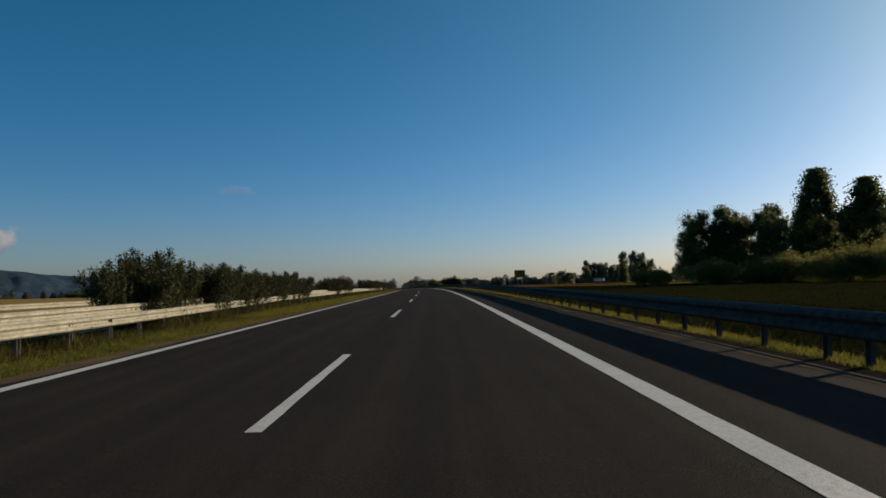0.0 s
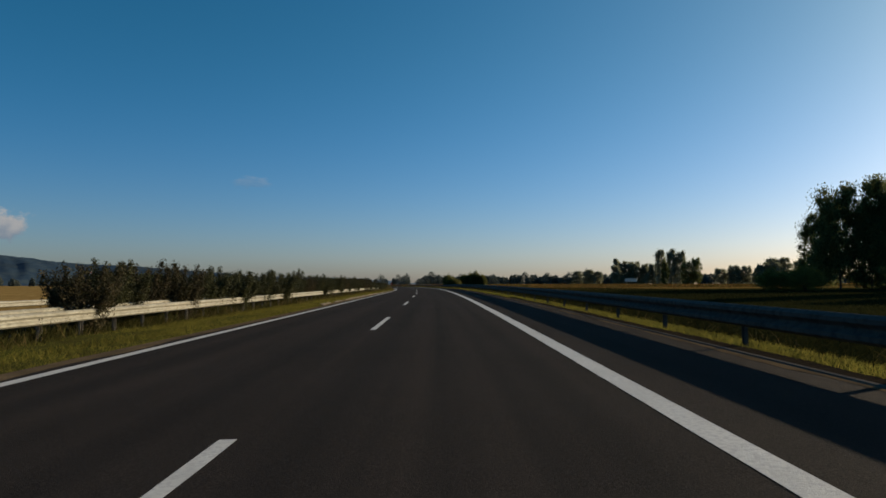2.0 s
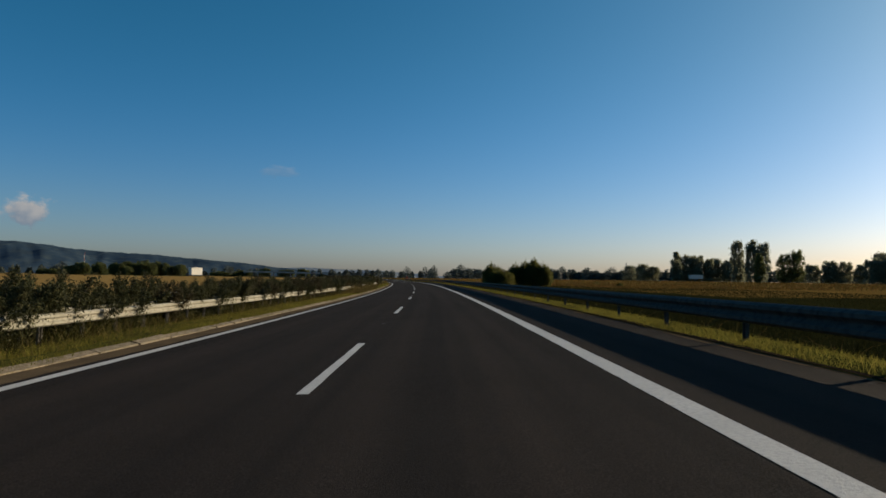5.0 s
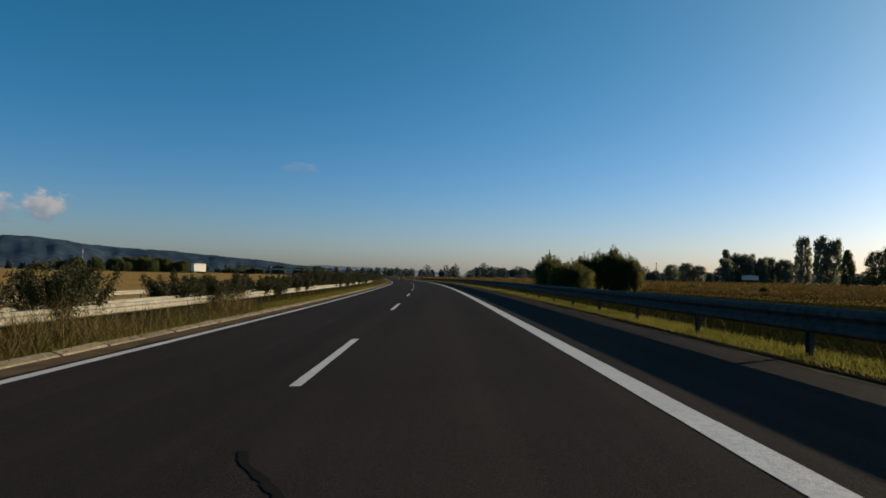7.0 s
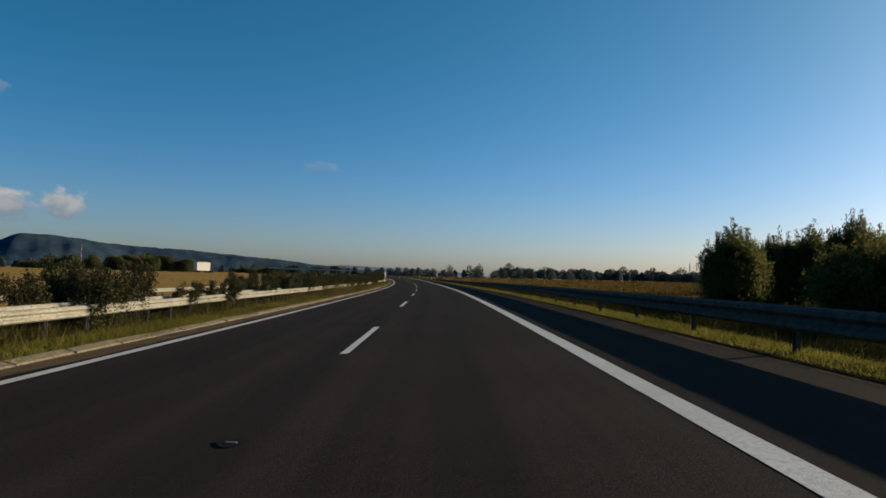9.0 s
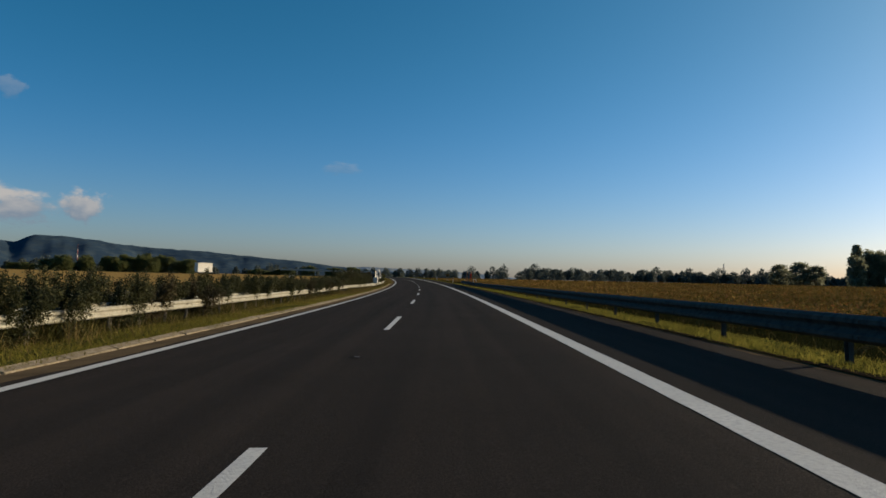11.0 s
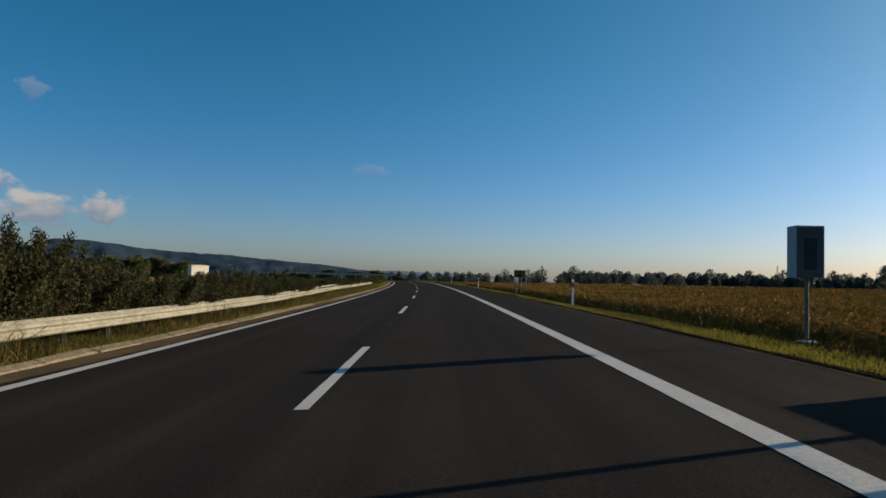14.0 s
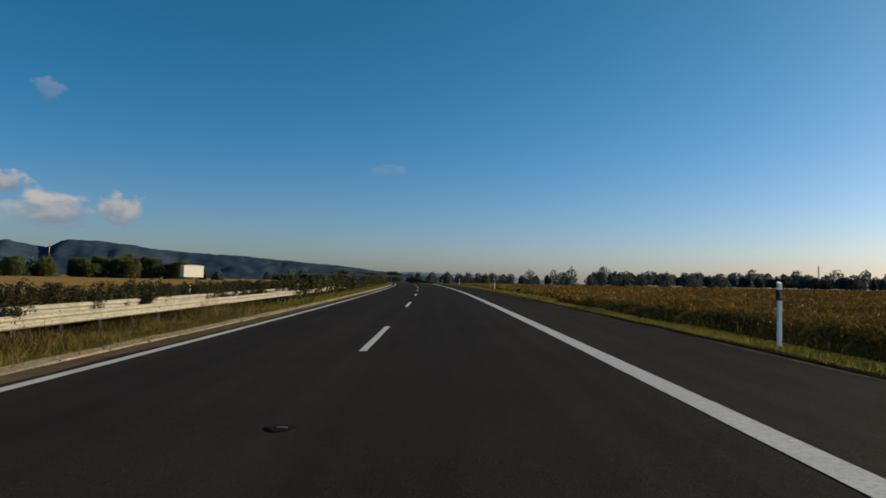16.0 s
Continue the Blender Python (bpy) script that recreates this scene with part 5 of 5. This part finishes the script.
def cabinet(m, label, w, l, h, z0):
    """A roadside control cabinet: body, overhanging roof, door with handle, plinth."""
    ob = thing("control_cabinet", m, label, "cabinet")
    part("body", box(bmesh.new(), -w / 2, -l / 2, z0, w / 2, l / 2, z0 + h, 0.012), M_WHITE, ob)
    part("roof", box(bmesh.new(), -w / 2 - 0.025, -l / 2 - 0.025, z0 + h, w / 2 + 0.025, l / 2 + 0.025, z0 + h + 0.035, 0.008), M_WHITE, ob)
    door = part("door", box(bmesh.new(), w / 2 + 0.001, -l / 2 + 0.035, z0 + 0.05, w / 2 + 0.014, l / 2 - 0.035, z0 + h - 0.05, 0.004), M_WHITE, ob)
    part("handle", box(bmesh.new(), w / 2 + 0.015, -l * 0.3, z0 + h * 0.42, w / 2 + 0.04, -l * 0.3 + 0.03, z0 + h * 0.56, 0.006), M_DARK, door, "dark door handle")
    part("plinth", box(bmesh.new(), -w / 2 + 0.02, -l / 2 + 0.02, -0.2, w / 2 - 0.02, l / 2 - 0.02, z0, 0.006), M_STEEL_SHADED, ob)
    return ob


cabinet(at_road(432.4, -5.52, -0.02), "large white metal control cabinet behind the median guardrail", 0.52, 0.9, 1.17, 0.30)
cabinet(at_road(433.7, -5.38, 0.0), "small white metal control cabinet behind the median guardrail", 0.24, 0.48, 0.72, 0.56)


def camera_mast():
    """A white pole with a small sensor head inside a dark bar cage."""
    ob = thing("sensor_mast", at_road(436.0, -5.5, -0.16), "white sensor pole in a dark steel bar cage", "mast")
    part("pole", tube(bmesh.new(), (0, 0, -0.3), (0, 0, 2.2), 0.045, n=12), M_WHITE, ob)
    part("sensor_head", tube(bmesh.new(), (0.02, -0.02, 2.06), (0.02, -0.02, 2.34), 0.085, 0.075, n=12), M_GREY, ob)
    part("side_sensor", box(bmesh.new(), 0.08, -0.04, 2.06, 0.17, 0.05, 2.13, 0.01), M_WHITE, ob)
    part("sign_plate", box(bmesh.new(), -0.22, -0.30, 1.42, 0.16, -0.28, 1.66, 0.004), M_WHITE, ob)
    for i in range(7):
        for j in range(7):
            if i in (0, 6) or j in (0, 6):
                x, y = -0.3 + i * 0.1, -0.3 + j * 0.1
                part("bar", tube(bmesh.new(), (x, y, -0.1), (x, y, 1.75), 0.010, n=6), M_DARK, ob)
    for z in (0.25, 1.0, 1.75):
        part("hoop", plain(bmesh.new(), (-0.32, -0.32, z - 0.015, 0.32, -0.29, z + 0.015), (-0.32, 0.29, z - 0.015, 0.32, 0.32, z + 0.015), (-0.32, -0.29, z - 0.015, -0.29, 0.29, z + 0.015), (0.29, -0.29, z - 0.015, 0.32, 0.29, z + 0.015)), M_DARK, ob)


camera_mast()


def mesh_screen():
    """An open orange steel frame with wire mesh, and the red box inside it."""
    base = at_road(436.6, 6.88, -0.05)
    ob = thing("steel_screen", base, "rusty orange steel frame with wire mesh behind the guardrail", "frame")
    pts = [(-0.15, 0.95), (-0.15, 0.0), (0.3, -1.2)]
    for x, y in pts:
        part("upright", box(bmesh.new(), x - 0.04, y - 0.04, -0.4, x + 0.04, y + 0.04, 1.82, 0.006), M_ORANGE, ob)
    for (x0, y0), (x1, y1) in zip(pts, pts[1:]):
        for z in (1.80, 0.5):
            part("rail", tube(bmesh.new(), (x0, y0, z), (x1, y1, z), 0.028, n=6), M_ORANGE, ob)
        for k in range(1, 12):
            t = k / 12
            x, y = x0 + (x1 - x0) * t, y0 + (y1 - y0) * t
            part("wire", tube(bmesh.new(), (x, y, 0.5), (x, y, 1.8), 0.003, n=4), M_STEEL_SHADED, ob)
        for k in range(1, 9):
            z = 0.5 + 1.3 * k / 9
            part("wire", tube(bmesh.new(), (x0, y0, z), (x1, y1, z), 0.003, n=4), M_STEEL_SHADED, ob)
    part("red_box", box(bmesh.new(), 0.08, -0.95, 0.85, 0.28, -0.65, 1.55, 0.01), M_RED, ob, "faded red box")


mesh_screen()
barrier = thing("low_frame", at_road(435.2, 7.6, -0.28, 10), "low white tube frame beside the steel screen", "frame")
for x in (-0.17, 0.17):
    part("leg", box(bmesh.new(), x - 0.03, -0.03, -0.3, x + 0.03, 0.03, 1.02, 0.006), M_WHITE, barrier)
for z in (1.0, 0.45):
    part("crossbar", box(bmesh.new(), -0.2, -0.028, z - 0.03, 0.2, 0.028, z + 0.03, 0.006), M_WHITE, barrier)


# ---------------------------------------------------------------- far buildings, bridge, masts
def hall(m, label, w, l, h, windows):
    ob = thing("building", m, label, "building")
    part("wall", box(bmesh.new(), -w / 2, -l / 2, -1.5, w / 2, l / 2, h, 0.05), M_WHITE, ob)
    part("roof", prism([(-w / 2 - 0.3, h), (w / 2 + 0.3, h), (w / 2 + 0.3, h + 0.25), (0, h + 0.7), (-w / 2 - 0.3, h + 0.25)], -l / 2 - 0.3, l / 2 + 0.3), M_ROOF if windows else M_WHITE, ob)
    for k in range(windows):
        x = -w / 2 + (k + 0.5) * w / windows
        part("window", box(bmesh.new(), x - 0.6, -l / 2 - 0.06, h * 0.4, x + 0.6, -l / 2 - 0.01, h * 0.7), M_GLASS_DARK, ob)
    return ob


# far white block of unknown use, given the form of a hall
hall(pose(-316, 892, 4.6, 0, 0, 60), "plain white block behind the hedge", 14, 5, 6.0, 0)
hall(pose(197, 812, 9.8, 0, 0, -16), "long low white shed below the trees", 12.5, 6, 1.7, 0)


def overpass():
    c, s = math.cos(radians(20)), math.sin(radians(20))
    ob = thing("overpass", Matrix.Translation((-318, 1226, 1.0)) @ pose(0, 0, 0, 0, 0, 20), "grey concrete overpass across the motorway ahead", "bridge")
    part("deck", plain(bmesh.new(), (-60, -4.5, 8.0, 58, 4.5, 9.2)), M_BRIDGE, ob)
    part("parapet", box(bmesh.new(), -60, -4.7, 9.2, 58, -4.5, 10.2), M_BRIDGE, ob)
    part("parapet", box(bmesh.new(), -60, 4.5, 9.2, 58, 4.7, 10.2), M_BRIDGE, ob)
    for x in (-38, -14, 12, 36):
        part("pier", box(bmesh.new(), x - 0.6, -3.0, -3, x + 0.6, 3.0, 8.0, 0.1), M_BRIDGE, ob)
    for x0, x1 in ((-96, -60), (58, 96)):
        a, b = (x0, x1) if x0 < 0 else (x1, x0)
        bm = bmesh.new()
        vs = [bm.verts.new(p) for p in ((a, -9, -3), (a, 9, -3), (b, 12, -3), (b, -12, -3), (a, -4, -1), (a, 4, -1), (b, 4.4, 9.1), (b, -4.4, 9.1))]
        for f in ((0, 3, 7, 4), (1, 5, 6, 2), (4, 7, 6, 5), (2, 6, 7, 3), (0, 4, 5, 1)):
            bm.faces.new([vs[i] for i in f])
        bmesh.ops.recalc_face_normals(bm, faces=bm.faces[:])
        part("embankment", bm, M_MEADOW, ob, "grassed embankment")


overpass()


def lattice_mast(m, label, h, half, mats):
    ob = thing("lattice_mast", m, label, "mast")
    n = 8
    for k in range(n):
        z0, z1 = h * k / n, h * (k + 1) / n
        a, b = half * (1 - 0.75 * k / n), half * (1 - 0.75 * (k + 1) / n)
        bm = bmesh.new()
        cs = [(-1, -1), (1, -1), (1, 1), (-1, 1)]
        for i, (x, y) in enumerate(cs):
            u, v = cs[(i + 1) % 4]
            tube(bm, (x * a, y * a, z0), (x * b, y * b, z1), half * 0.13, n=4)
            tube(bm, (x * a, y * a, z0), (u * b, v * b, z1), half * 0.08, n=4)
            tube(bm, (x * a, y * a, z0), (u * a, v * a, z0), half * 0.08, n=4)
        part("section", bm, mats[k % 2], ob)


lattice_mast(pose(-464, 928, 0.5), "thin red and white lattice radio mast above the trees", 26, 0.38, (M_WHITE, M_MAST_RED))
lattice_mast(pose(379, 1986, 8), "thin grey lattice pylon far beyond the field", 50, 2.2, (M_GREY, M_GREY))


# ---------------------------------------------------------------- clouds, far off
def cloud_material(name, seed, cover, glow):
    m = bpy.data.materials.new(name)
    m.use_nodes = True
    nt = m.node_tree
    nt.nodes.clear()
    lk = nt.links.new
    tc = nt.nodes.new("ShaderNodeTexCoord")
    mp = nt.nodes.new("ShaderNodeMapping")
    mp.inputs["Location"].default_value = (-0.5, -0.5, seed)
    lk(tc.outputs["UV"], mp.inputs[0])
    ln = nt.nodes.new("ShaderNodeVectorMath")
    ln.operation = "LENGTH"
    flat = nt.nodes.new("ShaderNodeVectorMath")
    flat.operation = "MULTIPLY"
    flat.inputs[1].default_value = (2.0, 2.0, 0.0)
    lk(mp.outputs[0], flat.inputs[0])
    lk(flat.outputs[0], ln.inputs[0])
    nz = nt.nodes.new("ShaderNodeTexNoise")
    nz.inputs["Scale"].default_value, nz.inputs["Detail"].default_value, nz.inputs["Roughness"].default_value = 3.2, 6.0, 0.55
    lk(mp.outputs[0], nz.inputs["Vector"])
    sub = nt.nodes.new("ShaderNodeMath")
    sub.operation = "SUBTRACT"
    lk(nz.outputs["Fac"], sub.inputs[0])
    mul = nt.nodes.new("ShaderNodeMath")
    mul.operation = "MULTIPLY"
    mul.inputs[1].default_value = 0.62
    lk(ln.outputs["Value"], mul.inputs[0])
    lk(mul.outputs[0], sub.inputs[1])
    rg = nt.nodes.new("ShaderNodeMapRange")
    rg.interpolation_type = "SMOOTHSTEP"
    rg.inputs[1].default_value, rg.inputs[2].default_value, rg.inputs[4].default_value = 0.02, 0.26, cover
    lk(sub.outputs[0], rg.inputs[0])
    sep = nt.nodes.new("ShaderNodeSeparateXYZ")
    lk(mp.outputs[0], sep.inputs[0])
    sh = nt.nodes.new("ShaderNodeMath")
    sh.operation = "ADD"
    lk(sep.outputs["Y"], sh.inputs[0])
    lk(nz.outputs["Fac"], sh.inputs[1])
    # painted shading: grey-blue undersides, warm bright tops
    rp = nt.nodes.new("ShaderNodeValToRGB")
    rp.color_ramp.elements[0].position, rp.color_ramp.elements[1].position = 0.28, 0.75
    rp.color_ramp.elements[0].color, rp.color_ramp.elements[1].color = (0.30, 0.36, 0.45, 1), (0.74, 0.68, 0.63, 1)
    lk(sh.outputs[0], rp.inputs[0])
    # the card glows by itself in place of sunlight on the cloud
    em = nt.nodes.new("ShaderNodeEmission")
    em.inputs["Strength"].default_value = glow
    lk(rp.outputs[0], em.inputs[0])
    tp = nt.nodes.new("ShaderNodeBsdfTransparent")
    mx = nt.nodes.new("ShaderNodeMixShader")
    lk(rg.outputs[0], mx.inputs[0])
    lk(tp.outputs[0], mx.inputs[1])
    lk(em.outputs[0], mx.inputs[2])
    out = nt.nodes.new("ShaderNodeOutputMaterial")
    lk(mx.outputs[0], out.inputs[0])
    return m


def cloud(x, y, z, w, h, seed, cover, glow, label):
    eye = Vector((-20, 300, 3))
    p = Vector((x, y, z))
    fwd = (p - eye).normalized()
    side = fwd.cross(Vector((0, 0, 1))).normalized()
    up = side.cross(fwd)
    v, uv = [], []
    n = 12
    for j in range(n + 1):
        for i in range(n + 1):
            a, b = i / n - 0.5, j / n - 0.5
            q = p + side * a * w + up * b * h - fwd * (0.25 - a * a - b * b) * w * 0.5
            v.append(q[:])
            uv.append((a + 0.5, b + 0.5))
    ob = new("cloud", mesh_from("cloud", v, grid_faces(n + 1, n + 1), cloud_material("self-glowing cloud card", seed, cover, glow), uv))
    ob.visible_shadow = False
    tagged(ob, label, "cloud", "clouds", "structure")


cloud(-1609, 2165, 186, 330, 160, 1.3, 0.88, 0.50, "small white cumulus cloud over the hills")
cloud(-1484, 2274, 201, 190, 150, 7.7, 0.85, 0.50, "small white cumulus cloud over the hills")
cloud(-1695, 2074, 254, 170, 120, 4.1, 0.8, 0.46, "small white cumulus cloud over the hills")
cloud(-1664, 2175, 556, 130, 100, 9.2, 0.22, 0.45, "thin wisp of cloud high in the blue sky")
cloud(-1258, 4245, 650, 330, 110, 5.5, 0.16, 0.45, "thin wisp of cloud in the blue sky")


# ---------------------------------------------------------------- grass, weeds and maize
def strip_places(rng, s0, s1, d0, d1, per_m2, dz=0.0):
    n = int((s1 - s0) * (d1 - d0) * per_m2)
    s, d = rng.uniform(s0, s1, n), rng.uniform(d0, d1, n)
    return rd(s, d, lift(d) + dz - 0.02)


def grass(name, label, seed, pieces, mat):
    rng = np.random.default_rng(seed)
    vs, fs, c = [], [], 0
    for s0, s1, d0, d1, per, h, w, lean in pieces:
        v, f = blades(rng, strip_places(rng, s0, s1, d0, d1, per), h, w, lean, per > 60)
        f = (np.array(f) + c).tolist()
        c += len(v)
        vs.append(v)
        fs += f
    ob = new(name, mesh_from(name, np.concatenate(vs), fs, mat))
    return tagged(ob, label, "grass", kind="stuff")


def rail_weeds(name, label, seed, pieces, mat):
    """Weeds that follow the median guardrail: from, to, offsets from the rail, per square metre, height, width."""
    rng = np.random.default_rng(seed)
    vs = []
    for s0, s1, o0, o1, per, h, w in pieces:
        n = int((s1 - s0) * (o1 - o0) * per)
        s = rng.uniform(s0, s1, n)
        d = rail_d(s) + rng.uniform(o0, o1, n)
        patch = np.clip(0.75 + 0.5 * np.sin(s * 0.9) * np.sin(s * 0.37 + 1) + 0.2 * np.sin(s * 3.1), 0.35, 1.3)
        vs.append(blades(rng, rd(s, d, lift(d) - 0.02), h * patch, w, 0.55, True)[0])
    v = np.concatenate(vs)
    tagged(new(name, mesh_from(name, v, np.arange(len(v)).reshape(-1, 3), mat)), label, "weeds", kind="stuff")


grass("grass", "short yellow-green grass on the central verge", 21, [(-2, 97, -6.0, -4.02, 420, 0.10, 0.014, 0.6), (97, 520, -6.0, -4.17, 370, 0.11, 0.015, 0.6), (97, 520, -4.3, -4.0, 130, 0.10, 0.013, 0.7), (520, 660, -6.0, -4.4, 30, 0.2, 0.05, 0.4)], M_BLADE)
grass("grass", "sunlit grass strip under the guardrail", 22, [(-2, 101, 5.92, 6.8, 800, 0.10, 0.013, 0.6), (101, 445, 5.66, 6.8, 760, 0.10, 0.013, 0.6), (445, 520, 5.66, 6.2, 620, 0.085, 0.012, 0.6), (520, 660, 5.6, 6.8, 40, 0.15, 0.05, 0.4)], M_BLADE)


def kerb_grass():
    """Tufts that lean over the kerb stones, in patches."""
    rng = np.random.default_rng(41)
    s, d = rng.uniform(97, 520, 42000), rng.uniform(-4.42, -4.17, 42000)
    keep = rng.uniform(0, 1, len(s)) < np.clip(0.45 + 0.5 * np.sin(s * 0.61) * np.sin(s * 0.23 + 2) + 0.25 * np.sin(s * 2.7), 0.05, 1)
    s, d = s[keep], d[keep]
    v = blades(rng, rd(s, d, 0.0), 0.13, 0.014, 0.9, True)[0]
    tagged(new("grass", mesh_from("grass", v, np.arange(len(v)).reshape(-1, 3), M_BLADE)), "ragged grass tufts leaning over the kerb", "grass", kind="stuff")


kerb_grass()
rail_weeds("weeds", "dark tangled weeds under the median guardrail", 23, [(0, 520, -1.0, -0.3, 260, 0.52, 0.024), (0, 520, -0.3, 0.12, 200, 0.42, 0.022), (0, 520, 0.12, 0.4, 110, 0.24, 0.018)], M_WEED)
rail_weeds("weeds", "tall dry weeds along the median guardrail", 27, [(0, 520, -0.6, 0.35, 46, 0.46, 0.014), (400, 520, -0.9, 0.6, 130, 0.30, 0.018), (222, 252, 0.1, 1.5, 150, 0.72, 0.016), (328, 352, 0.1, 1.5, 150, 0.72, 0.016), (318, 328, 0.1, 1.2, 90, 0.44, 0.014), (394, 412, 0.2, 1.5, 110, 0.46, 0.014), (96, 222, 0.1, 1.1, 26, 0.30, 0.013), (252, 318, 0.1, 1.0, 26, 0.30, 0.013), (352, 394, 0.1, 1.2, 40, 0.36, 0.013), (462, 515, 0.1, 1.5, 95, 0.40, 0.014)], M_BLADE_DRY)
# dark band of the slope and ditch, its shade painted into the weeds
grass("weeds", "tall weeds on the slope behind the guardrail, painted in shade tone", 24, [(-2, 372, 6.75, 8.6, 200, 0.40, 0.024, 0.6), (372, 440, 6.75, 9.0, 170, 0.34, 0.024, 0.6), (440, 520, 6.4, 9.0, 160, 0.24, 0.024, 0.6), (372, 520, 9.0, 13.2, 70, 0.4, 0.03, 0.6), (520, 640, 7, 9.4, 12, 0.5, 0.09, 0.5)], M_WEED_SHADED)
grass("weeds", "scattered dry weeds on the slope behind the guardrail", 25, [(-2, 520, 6.9, 9.4, 16, 0.45, 0.016, 0.6)], M_BLADE_DRY)
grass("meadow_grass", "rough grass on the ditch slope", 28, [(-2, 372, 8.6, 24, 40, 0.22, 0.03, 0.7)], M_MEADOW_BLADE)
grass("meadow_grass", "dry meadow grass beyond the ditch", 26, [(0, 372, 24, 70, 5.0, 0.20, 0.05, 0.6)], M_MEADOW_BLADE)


def maize(name, seed, pieces):
    """Ripe maize: stalks with long drooping leaves and tassels, joined."""
    rng = np.random.default_rng(seed)
    vs, fs, c = [], [], 0
    for s0, s1, d0, d1, per, h, w in pieces:
        base = strip_places(rng, s0, s1, d0, d1, per)
        n = len(base)
        tall = h * rng.uniform(0.8, 1.08, n)
        v, f = blades(rng, base, tall, w * 0.6, 0.06)
        fs += (np.array(f) + c).tolist()
        c += len(v)
        vs.append(v)
        for k in range(6):
            up = rng.uniform(0.35, 0.98, n) * tall
            p = base + np.stack([rng.normal(size=n) * 0.16, rng.normal(size=n) * 0.16, up], -1)
            v, f = leaf_quads(rng, p, min(0.42, 9.0 * w), droop=0.35, slim=0.24)
            fs += (f + c).tolist()
            c += len(v)
            vs.append(v)
    ob = new(name, mesh_from(name, np.concatenate(vs), fs, M_MAIZE))
    tagged(ob, "ripe golden brown maize field beside the motorway", "maize", kind="stuff")


maize("maize", 31, [(374, 545, 13.3, 15.6, 32.0, 0.95, 0.028), (374, 545, 15.6, 22, 14.0, 0.92, 0.030), (374, 560, 22, 40, 5.5, 0.92, 0.04), (545, 700, 12.9, 40, 1.0, 0.92, 0.10), (350, 700, 40, 90, 1.3, 0.92, 0.08), (300, 374, 46, 90, 0.8, 0.6, 0.10), (260, 900, 90, 260, 0.12, 1.0, 0.30)])
